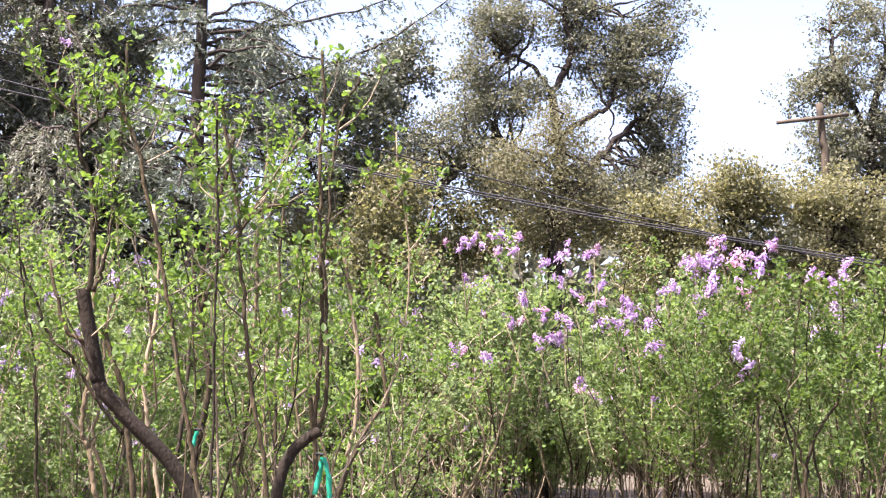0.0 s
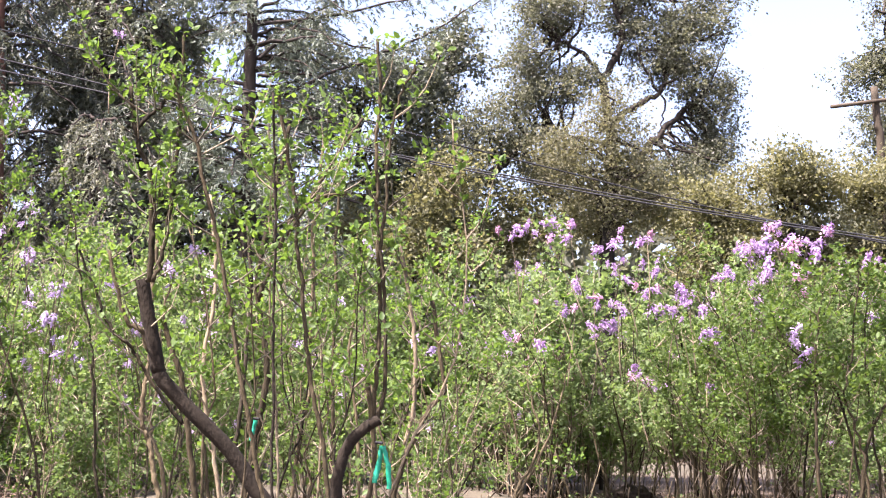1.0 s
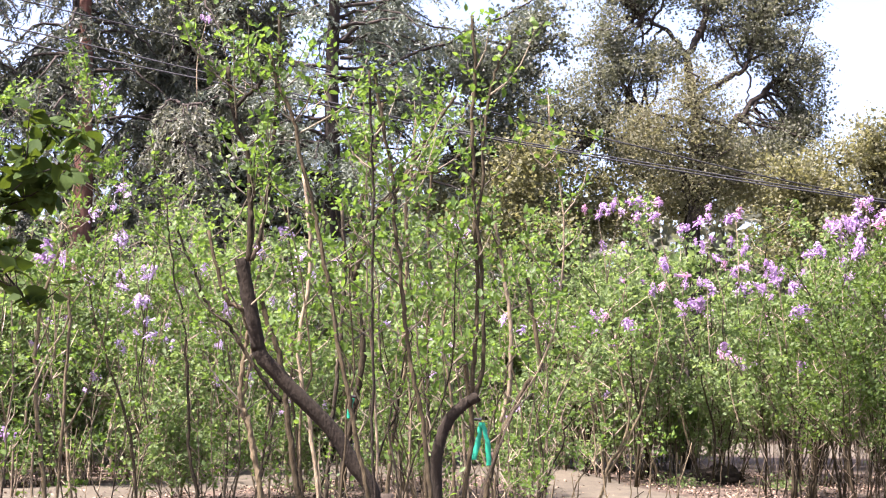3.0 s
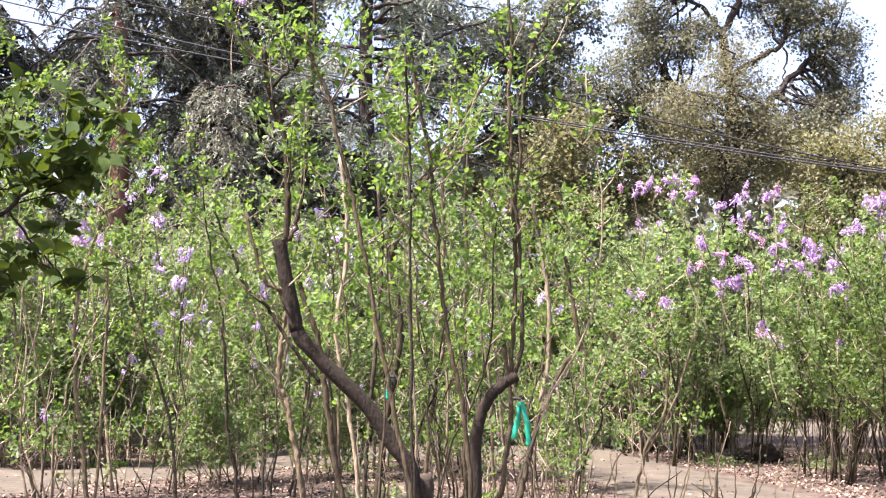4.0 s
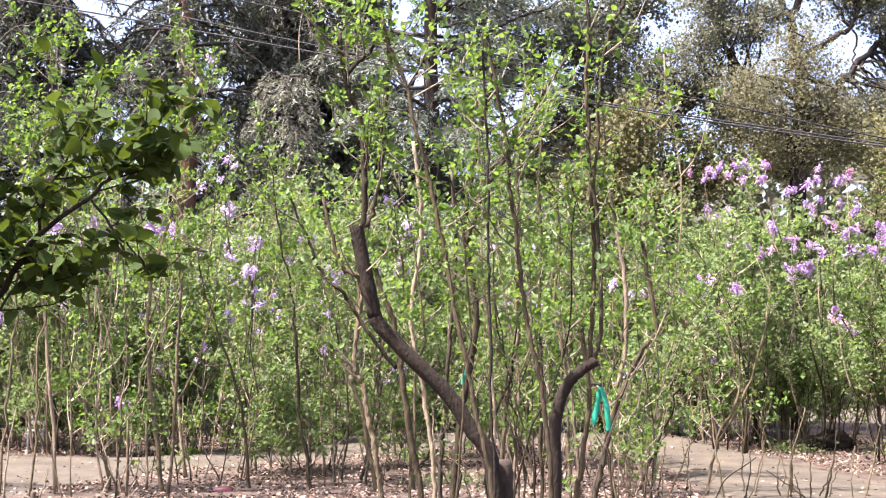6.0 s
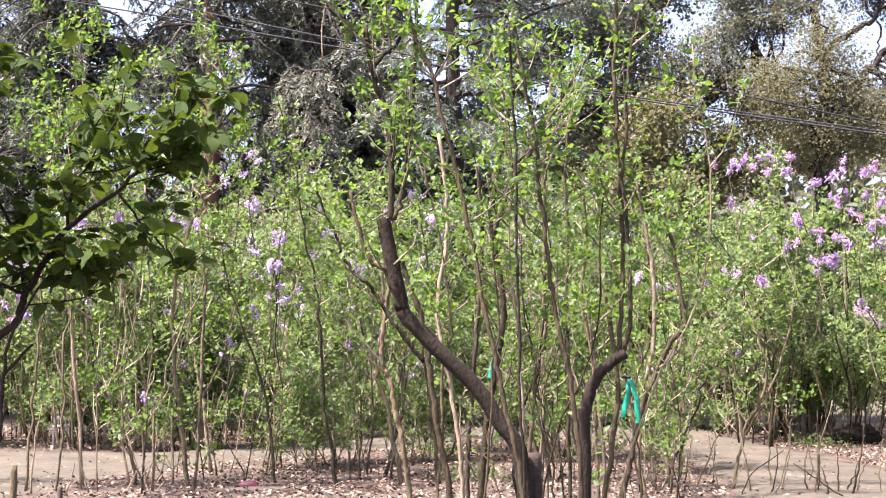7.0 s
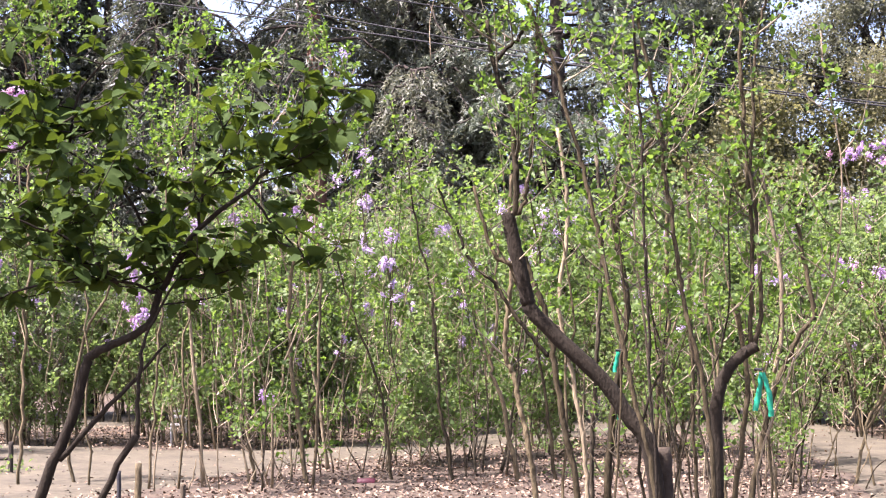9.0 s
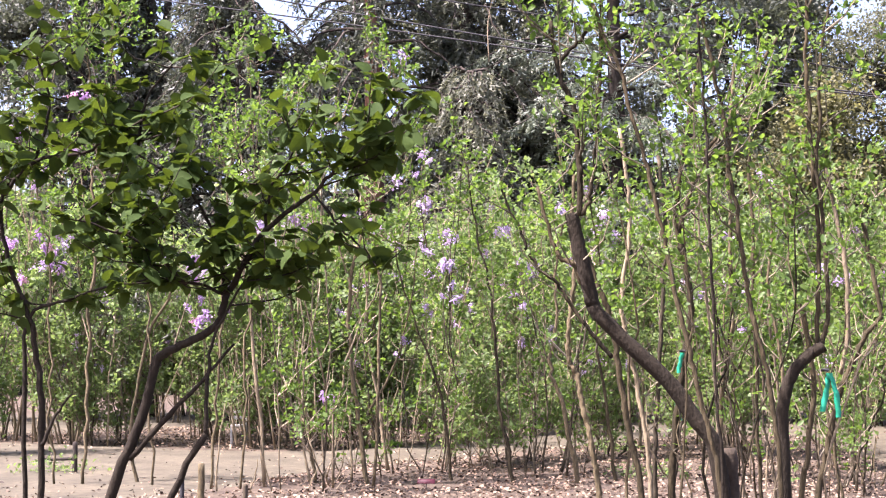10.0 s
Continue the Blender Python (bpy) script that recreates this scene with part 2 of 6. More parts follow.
# ---- ground ----
def ground_sheet():
    ring = [0, 6, 10, 14, 18, 22, 27, 34, 45, 70, 150, 600, 2500]
    seg = 96
    v, f = [(0, 18, 0)], []
    for r in ring[1:]:
        for s in range(seg):
            a = 2 * math.pi * s / seg
            v.append((r * math.sin(a), 18 + r * math.cos(a), 0.03 * noise.noise((r * math.sin(a) * 0.3, r * math.cos(a) * 0.3, 0)) - 0.02))
    for s in range(seg):
        f.append((0, 1 + (s + 1) % seg, 1 + s))
    for i in range(len(ring) - 2):
        for s in range(seg):
            a, b = 1 + i * seg + s, 1 + i * seg + (s + 1) % seg
            f.append((a, b, b + seg, a + seg))
    ob = join([(np.array(v), f)], "ground", M_LITTER)
    return tagged(ob, "brown bare soil covered with dry fallen leaves", "ground", kind="structure")


ground_sheet()


def path_strip(front, back, label):
    """A sandy path between two edges, slightly proud of the soil, with ragged edges."""
    a, b = smooth_line([(*p, 0) for p in front], 8), smooth_line([(*p, 0) for p in back], 8)
    n, rows = len(a), 7
    v, f = [], []
    for i in range(n):
        for j in range(rows):
            p = a[i] + (b[i] - a[i]) * j / (rows - 1)
            if j in (0, rows - 1):
                p = p + np.array([0.25 * noise.noise((i * 0.9, j, 1.0)), 0.35 * noise.noise((i * 0.7, j, 5.0)), 0])
            z = -0.02 if j in (0, rows - 1) else 0.03 + 0.012 * noise.noise((p[0], p[1], 2.0))
            v.append((p[0], p[1], z))
    for i in range(n - 1):
        for j in range(rows - 1):
            f.append((i * rows + j, (i + 1) * rows + j, (i + 1) * rows + j + 1, i * rows + j + 1))
    ob = join([(np.array(v), f)], "path", M_PATH)
    return tagged(ob, label, "path", kind="structure")


NEAR_FRONT = [(-7.63, 14.76), (-5.90, 14.55), (-5.25, 16.39), (-4.61, 19.51), (-3.40, 21.98), (-1.87, 24.74)]
NEAR_BACK = [(-13.42, 26.26), (-9.82, 24.59), (-7.40, 23.43), (-5.51, 23.55), (-3.93, 25.66), (-2.20, 29.93)]
path_strip(NEAR_FRONT, NEAR_BACK, "pale sandy footpath winding between lilac beds")
CROSS_FRONT = [(-2.34, 23.32), (-0.19, 27.79), (2.19, 28.78), (2.83, 19.98), (2.10, 12.70)]
CROSS_BACK = [(-3.19, 31.79), (-0.26, 37.10), (3.83, 40.78), (4.93, 24.95), (5.76, 16.99)]
path_strip(CROSS_FRONT, CROSS_BACK, "pale sandy footpath curving towards a junction")
FAR_FRONT = [(-14.40, 28.00), (-10.14, 31.84), (-4.69, 37.99), (3.20, 45.35), (10.07, 44.71), (21.20, 42.89)]
FAR_BACK = [(-19.95, 38.74), (-13.63, 42.74), (-6.04, 48.89), (4.10, 57.93), (13.22, 58.63), (29.62, 59.88)]
path_strip(FAR_FRONT, FAR_BACK, "far pale sandy footpath behind the lilac beds")


def inside(poly, x, y):
    hit = np.zeros(len(x), bool)
    for (x1, y1), (x2, y2) in zip(poly, poly[1:] + poly[:1]):
        with np.errstate(divide="ignore", invalid="ignore"):
            hit ^= ((y1 > y) != (y2 > y)) & (x < (x2 - x1) * (y - y1) / (y2 - y1) + x1)
    return hit


PATHS = [NEAR_FRONT + NEAR_BACK[::-1], CROSS_FRONT + CROSS_BACK[::-1], FAR_FRONT + FAR_BACK[::-1]]


def litter():
    n = 90000
    y = 8 + 24 * rng.random(n) ** 1.1
    x = (rng.random(n) - 0.5) * (y * 0.95 + 2)
    clump = np.array([noise.noise((a * 0.9, b * 0.9, 3)) for a, b in zip(x, y)])
    keep = rng.random(n) < 0.75 + clump
    for p in PATHS:
        keep &= ~(inside(p, x, y) & (rng.random(n) > 0.09))
    x, y = x[keep], y[keep]
    n = len(x)
    at = np.stack([x, y, 0.012 + 0.035 * rng.random(n)], 1)
    a = rng.random(n) * 6.283
    along = np.stack([np.cos(a), np.sin(a), rng.normal(0, 0.35, n)], 1)
    face = np.stack([rng.normal(0, 0.55, n), rng.normal(0, 0.55, n), np.ones(n)], 1)
    ob = join([scatter(KITE, at, along, face, 0.028 + 0.04 * rng.random(n))], "fallen_leaves", M_DEAD, smooth=False)
    tagged(ob, "dry brown fallen leaves scattered over the soil", "leaf litter", kind="stuff")


litter()


# ---- lilacs ----
TWIGS, STEMS = [], []


def floret_cluster(seed, mat, length=0.2, width=0.085, n=44):
    """One flower panicle: a tapering cone of small florets, standing along z."""
    r = np.random.default_rng(seed)
    t = r.random(n)
    a = r.random(n) * 6.283
    rad = width * (1 - t * 0.75) * (0.25 + 1.0 * r.random(n)) + 0.004
    at = np.stack([rad * np.cos(a), rad * np.sin(a), t * length], 1)
    out = unit(np.stack([np.cos(a), np.sin(a), 0.4 + 0 * a], 1) + r.normal(0, 0.25, (n, 3)))
    side = unit(np.cross(out, r.normal(0, 1, (n, 3))))
    size = 0.024 + 0.018 * r.random(n)
    a1 = scatter(KITE, at - side * size[:, None] * 0.5, side, out, size)
    other = np.cross(out, side)
    a2 = scatter(KITE, at - other * size[:, None] * 0.5 + out * 0.002, other, out, size)
    ring = [(width * k * math.cos(q), width * k * math.sin(q), z) for k, z in ((0.06, -0.05), (0.2, 0.12 * length), (0.14, 0.6 * length), (0.04, length)) for q in np.arange(5) * 1.2566]
    core = (np.array(ring), [(5 * i + j, 5 * i + (j + 1) % 5, 5 * i + 5 + (j + 1) % 5, 5 * i + 5 + j) for i in range(3) for j in range(5)])
    me_ob = join([a1, a2, core], "panicle", mat, smooth=False)
    me = me_ob.data
    bpy.data.objects.remove(me_ob)
    return me


BLOOMS = {k: [floret_cluster(s, m, 0.14 + 0.02 * s) for s in range(3)]
          for k, m in (("purple", M_FLOWER), ("pale", M_FLOWER_PALE), ("pink", M_FLOWER_PINK))}


def put_bloom(parent, kind, at, size, i=0, lean=0.8):
    """A spray of flowers: two or three panicles side by side are separate parts."""
    ob = new("panicle", BLOOMS[kind][i % 3])
    ob.parent = parent
    ob.matrix_basis = Matrix.LocRotScale(at, Euler((rng.normal(0, lean), rng.normal(0, lean), rng.random() * 6)), Vector((size,) * 3))
    return ob


def twig_from(line, t, length, spread=0.6, rise=0.7, fine=1):
    """A side branch leaving a stem line at fraction t."""
    p = line[int(t * (len(line) - 1))]
    a = rng.random() * 6.283
    d = unit(np.array([math.cos(a) * spread, math.sin(a) * spread, rise]))
    end = p + d * length
    mid = (p + end) / 2 + np.array([math.cos(a), math.sin(a), -0.6]) * length * 0.12
    return smooth_line([p, mid, end], fine, length * 0.012)


def leaves_on(lines, gap=0.05, per=2, tip=6, start=0.25, out=0.5, tuft=0.0):
    """Leaf stations in pairs along twigs with a tuft at each end: places, directions."""
    at, al = [], []
    for ln in lines:
        d = np.linalg.norm(np.diff(ln, axis=0), axis=1)
        total = d.sum()
        k = max(2, int(total * (1 - start) / gap))
        s = start + (1 - start) * rng.random(k)
        cum = np.concatenate([[0], np.cumsum(d)]) / max(total, 1e-6)
        p = np.stack([np.interp(s, cum, ln[:, c]) for c in range(3)], 1)
        p = np.repeat(p, per, 0) + rng.normal(0, 1, (len(p) * per, 3)) * tuft
        v = rng.normal(0, 1, p.shape) * np.array([1, 1, 0.7]) + np.array([0, 0, out * 1.3])
        at.append(p)
        al.append(v)
        e = np.repeat(ln[-1:], tip, 0)
        at.append(e + rng.normal(0, 0.012 + tuft, e.shape))
        al.append(rng.normal(0, 1, e.shape) * np.array([1, 1, 0.6]) + np.array([0, 0, 0.7]))
    return np.concatenate(at), unit(np.concatenate(al))


def grow_foliage(parent, at, along, lo, hi, mat, mat_one=None, singles=0, shape=KITE, label="small bright green young leaves"):
    n = len(at)
    face = rng.normal(0, 0.6, (n, 3)) + np.array([0, 0, 1.0])
    size = lo + (hi - lo) * rng.random(n) ** 1.3
    base = at + along * 0.012
    pick = np.zeros(n, bool)
    if singles:
        pick[rng.permutation(n)[:singles]] = True
        sv, sf = shape
        me = bpy.data.meshes.new("leaf")
        me.from_pydata(sv.tolist(), [], [list(q) for q in sf])
        me.materials.append(mat_one)
        me.polygons.foreach_set("use_smooth", np.ones(len(me.polygons), bool))
        ax = axes(along, face)
        for i in np.nonzero(pick)[0]:
            ob = new("leaf", me)
            ob.parent = min(STEMS, key=lambda s: np.min(np.linalg.norm(s[1] - base[i], axis=1)))[0]
            m = Matrix([(*(ax[i, :, c] * size[i]), base[i, c]) for c in range(3)] + [(0, 0, 0, 1)])
            ob.matrix_basis = m
    keep = ~pick
    if keep.any():
        join([scatter(shape, base[keep], along[keep], face[keep], size[keep])], "foliage", mat, parent, label, kind="stuff")
    STEMS.clear()


def lilac(seed, height, spread, stems, twigs, leaf=(0.04, 0.075), gap=0.06, bare=0.35, blooms=0, kind="purple", mat=None, stem_mat=None,
          label="", at=(0, 0, 0), tip=6, top=0.6, bloom_size=1.0, thick=0.016, sticks=0, low=False, foot=0.42):
    """A many-stemmed lilac: separate stems with twigs, a mass of leaves and flower clusters."""
    global rng
    keep, rng = rng, np.random.default_rng(seed)
    ob = thing("lilac_shrub", at, label, "shrub", "lilac shrubs")
    lines, ends, pieces = [], [], []
    for s in range(stems):
        a = rng.random() * 6.283
        r = 0.04 + foot * rng.random() ** 0.8 * min(1, spread)
        b = np.array([math.cos(a) * r, math.sin(a) * r, -0.06])
        h = height * (0.62 + 0.38 * rng.random())
        lean = spread * (0.25 + 0.75 * rng.random())
        e = b + np.array([math.cos(a + rng.normal(0, 0.5)) * lean, math.sin(a + rng.normal(0, 0.5)) * lean, h])
        m1, m2 = b + (e - b) * np.array([0.18, 0.18, 0.33]), b + (e - b) * np.array([0.5, 0.5, 0.68])
        m1, m2 = m1 + rng.normal(0, 0.09, 3), m2 + rng.normal(0, 0.14, 3)
        ln = smooth_line([b, m1, m2, e], 4, 0.016)
        rad = thick * (0.5 + 1.3 * rng.random() ** 2)
        join([tube(ln, rad, 0.004, 5, 0.05)], "stem", stem_mat or M_STEM, ob)
        mine = [ln[int(len(ln) * 0.7):]]
        if rng.random() < 0.55:
            f0 = ln[int(len(ln) * (0.12 + 0.4 * rng.random()))]
            fe = e + rng.normal(0, 0.5, 3) * np.array([1, 1, 0.8]) - np.array([0, 0, 0.5])
            fm = (f0 + fe) / 2 + rng.normal(0, 0.1, 3) * np.array([1, 1, 0.3])
            fork = smooth_line([f0, fm, fe], 4, 0.014)
            join([tube(fork, rad * 0.7, 0.004, 5, 0.05)], "stem", stem_mat or M_STEM, ob)
            mine += [fork[int(len(fork) * 0.6):]]
            for k in range(twigs // 2):
                tw = twig_from(fork, 0.3 + 0.65 * rng.random(), (0.25 + 0.4 * rng.random()) * top)
                pieces.append(tube(tw, 0.005, 0.002, 3, 0, False))
                mine.append(tw)
        for k in range(3):
            tw = twig_from(ln, 0.08 + 0.3 * rng.random(), 0.3 + 0.5 * rng.random(), 0.5, 1.0)
            pieces.append(tube(tw, 0.007, 0.002, 3, 0, False))
            if low:
                mine.append(tw)
        for k in range(twigs):
            t = bare + (0.97 - bare) * rng.random()
            tw = twig_from(ln, t, (0.25 + 0.5 * rng.random()) * top)
            pieces.append(tube(tw, 0.008, 0.003, 3, 0, False))
            mine.append(tw)
            if rng.random() < 0.33:
                t2 = twig_from(tw, 0.5, 0.18 + 0.2 * rng.random())
                pieces.append(tube(t2, 0.004, 0.002, 3, 0, False))
                mine.append(t2)
        lines += mine
        ends += [q[-1] for q in mine]
    for s in range(sticks):
        b = np.array([rng.normal(0, 0.75), rng.normal(0, 0.5), -0.05])
        h, lean = 0.35 + 0.9 * rng.random(), rng.normal(0, 0.16, 2)
        e = b + np.array([lean[0], lean[1], h])
        join([tube(smooth_line([b, (b + e) / 2 + rng.normal(0, 0.035, 3), e], 3, 0.008), 0.006 + 0.010 * rng.random(), 0.005, 5, 0.05)], "cut_shoot", M_STEM, ob)
    join(pieces, "twig_mass", M_TWIG, ob, kind="stuff")
    p, al = leaves_on(lines, gap * 3.4, 7, tip, tuft=0.042)
    grow_foliage(ob, p, al, leaf[0], leaf[1], mat or M_LEAF)
    ends = sorted(ends, key=lambda q: -q[2])
    ends = [q for q in ends if q[2] < height * (0.97 if kind == "purple" else 0.85)]
    pick = ends[:max(1, int(len(ends) * 0.7))]
    for i in range(blooms):
        q = pick[int(rng.random() ** (2.2 if kind == "purple" else 1.2) * len(pick))]
        for j in range(1 + int(rng.integers(0, 4 if kind == "purple" else 2))):
            put_bloom(ob, "pink" if kind == "purple" and rng.random() < 0.16 else kind, Vector(q + rng.normal(0, 0.085, 3)), bloom_size * (0.7 + 0.6 * rng.random()), i + j)
    rng = keep
    return ob


def stem_thing(parent, pts, r0, r1, mat, twigs=0, tw_len=0.4, bare=0.3, flat=False, sides=8, wob=0.004, name="stem", label=""):
    """A stem on given control points with side twigs; returns the lines that bear leaves."""
    ln = smooth_line(np.array(pts) - np.array(parent.location), 5, wob)
    STEMS.append((join([tube(ln, r0, r1, sides, 0.03)], name, mat, parent, label), ln))
    pieces, mine = [], [ln[int(len(ln) * 0.75):]]
    for k in range(twigs):
        t = bare + (0.98 - bare) * rng.random()
        tw = twig_from(ln, t, tw_len * (0.5 + rng.random()), *((1.0, 0.2 + 0.4 * rng.random()) if flat else (0.6, 0.7)), 2)
        pieces.append(tube(tw, 0.006, 0.002, 3, 0, False))
        mine.append(tw)
        if rng.random() < 0.4:
            t2 = twig_from(tw, 0.45, tw_len * 0.6)
            pieces.append(tube(t2, 0.004, 0.002, 3, 0, False))
            mine.append(t2)
    TWIGS.extend(pieces)
    return mine


# the pruned old lilac in the middle
def pruned_lilac():
    base = Vector((0.2, 7.9, 0))
    ob = thing("pruned_lilac", base, "old lilac with sawn-off dark trunks and young leafy shoots", "shrub", "lilac shrubs")
    trunk = np.array([(-0.725, 8.05, 2.245), (-0.69, 8.05, 2.08), (-0.652, 8.05, 1.92), (-0.622, 8.05, 1.78), (-0.607, 8.05, 1.725), (-0.578, 8.05, 1.68), (-0.52, 8.05, 1.62), (-0.4, 8.05, 1.5), (-0.2, 8.05, 1.31), (-0.08, 8.05, 1.13), (0.02, 8.05, 1.0), (0.06, 8.05, 0.8), (0.16, 8.05, -0.06)]) - np.array(base)
    ln = smooth_line(trunk, 4, 0.0015)
    join([tube(ln, 0.039, 0.045, 14, 0.012)], "sawn_trunk", M_BARK, ob, "bent dark trunk sawn flat at its top")
    hook = np.array([(0.60, 7.85, 1.50), (0.57, 7.85, 1.485), (0.52, 7.85, 1.45), (0.46, 7.85, 1.39), (0.415, 7.85, 1.31), (0.39, 7.85, 1.22), (0.38, 7.85, 1.10), (0.38, 7.85, 0.76), (0.38, 7.85, -0.06)]) - np.array(base)
    join([tube(smooth_line(hook, 5, 0.002), 0.029, 0.036, 12, 0.02)], "hooked_trunk", M_BARK, ob, "hooked dark trunk")
    stub = np.array([(0.11, 8.15, 0.95), (0.12, 8.15, 0.73), (0.13, 8.15, -0.06)]) - np.array(base)
    join([tube(smooth_line(stub, 4, 0.003), 0.045, 0.062, 12, 0.05)], "sawn_stub", M_CUT, ob, "short sawn stub of grey wood")
    lines = []
    lines += stem_thing(ob, [(0.07, 7.60, -0.06), (0.05, 7.60, 1.02), (0.03, 7.60, 1.31), (0.03, 7.60, 1.61), (0.02, 7.60, 1.91), (0.01, 7.60, 2.20), (0.01, 7.60, 2.57), (-0.01, 7.60, 2.87), (-0.03, 7.60, 3.23)], 0.008, 0.007, M_BARK, 6, 0.35, 0.45)
    lines += stem_thing(ob, [(-0.65, 7.90, 2.22), (-0.61, 7.90, 2.35), (-0.58, 7.90, 2.57), (-0.56, 7.90, 2.85), (-0.54, 7.90, 3.11), (-0.54, 7.90, 3.43), (-0.53, 7.90, 3.62)], 0.013, 0.010, M_STEM_DARK, 7, 0.40, 0.20)
    lines += stem_thing(ob, [(-0.67, 7.95, 2.22), (-0.67, 7.95, 2.42), (-0.68, 7.95, 2.58), (-0.69, 7.95, 2.79), (-0.74, 7.95, 2.92), (-0.79, 7.95, 3.08), (-0.82, 7.95, 3.31)], 0.019, 0.013, M_STEM_DARK, 9, 0.40, 0.20)
    lines += stem_thing(ob, [(-0.77, 7.90, 3.06), (-0.71, 7.90, 3.14), (-0.65, 7.90, 3.19), (-0.59, 7.90, 3.27)], 0.013, 0.010, M_STEM_DARK, 5, 0.35, 0.20)
    lines += stem_thing(ob, [(0.12, 7.70, -0.06), (0.04, 7.70, 0.83), (-0.01, 7.70, 1.07), (-0.07, 7.70, 1.34), (-0.11, 7.70, 1.55), (-0.17, 7.70, 1.79), (-0.20, 7.70, 2.00), (-0.24, 7.70, 2.15), (-0.28, 7.70, 2.36), (-0.33, 7.70, 2.58), (-0.39, 7.70, 2.79), (-0.43, 7.70, 2.96), (-0.51, 7.70, 3.14), (-0.58, 7.70, 3.34)], 0.014, 0.010, M_STEM_DARK, 9, 0.45, 0.45)
    lines += stem_thing(ob, [(0.38, 7.70, -0.06), (0.35, 7.70, 0.78), (0.34, 7.70, 1.02), (0.31, 7.70, 1.26), (0.28, 7.70, 1.46), (0.24, 7.70, 1.61), (0.21, 7.70, 1.79), (0.18, 7.70, 2.00), (0.16, 7.70, 2.22), (0.13, 7.70, 2.43), (0.10, 7.70, 2.72), (0.05, 7.70, 2.98), (0.00, 7.70, 3.26)], 0.014, 0.010, M_STEM_DARK, 8, 0.45, 0.45)
    lines += stem_thing(ob, [(0.57, 7.90, 1.49), (0.58, 7.90, 1.75), (0.59, 7.90, 1.99), (0.59, 7.90, 2.24), (0.57, 7.90, 2.55), (0.56, 7.90, 2.71), (0.55, 7.90, 3.03), (0.56, 7.90, 3.31), (0.54, 7.90, 3.63)], 0.013, 0.010, M_STEM_DARK, 7, 0.40, 0.20)
    lines += stem_thing(ob, [(0.59, 7.85, 1.50), (0.62, 7.85, 1.62), (0.63, 7.85, 1.79), (0.62, 7.85, 2.02), (0.61, 7.85, 2.28), (0.59, 7.85, 2.42), (0.61, 7.85, 2.73), (0.63, 7.85, 3.11), (0.68, 7.85, 3.33), (0.75, 7.85, 3.45)], 0.013, 0.007, M_STEM_DARK, 6, 0.35, 0.20)
    lines += stem_thing(ob, [(-0.67, 8.05, 1.85), (-0.72, 8.05, 1.96), (-0.79, 8.05, 2.00), (-0.86, 8.05, 2.18), (-0.91, 8.05, 2.40)], 0.015, 0.010, M_STEM_DARK, 6, 0.40, 0.20)
    for k in range(5):
        x0, lean = -0.75 + 1.15 * rng.random(), rng.normal(0, 0.25)
        b = np.array(base) + np.array([x0, rng.normal(0.2, 0.2), -0.05])
        h = 2.3 + 1.5 * rng.random()
        pts = [b, b + [lean * 0.25 + rng.normal(0, 0.07), 0, h * 0.33], b + [lean * 0.6 + rng.normal(0, 0.09), 0, h * 0.66], b + [lean * 1.2, rng.normal(0, 0.1), h]]
        lines += stem_thing(ob, pts, 0.006 + 0.006 * rng.random(), 0.004, (M_STEM, M_STEM_DARK, M_STEM)[k % 3], 6, 0.35, 0.5, wob=0.014)
    bud = np.array([(0.75, 7.85, 3.43), (0.75, 7.85, 3.46), (0.75, 7.85, 3.48)]) - np.array(base)
    join([tube(smooth_line(bud, 2), 0.012, 0.006, 8)], "seed_head", M_BARK, ob, "dry dark seed head")
    p, al = leaves_on(lines, 0.085, 4, 9, tuft=0.014)
    join(TWIGS, "twig_mass", M_TWIG_DARK, ob, kind="stuff")
    TWIGS.clear()
    high = (p[:, 2] > 1.7) | (rng.random(len(p)) < 0.3)
    grow_foliage(ob, p[high], al[high], 0.026, 0.06, M_LEAF, M_LEAF_ONE, 300, OVAL)
    return ob


pruned_lilac()


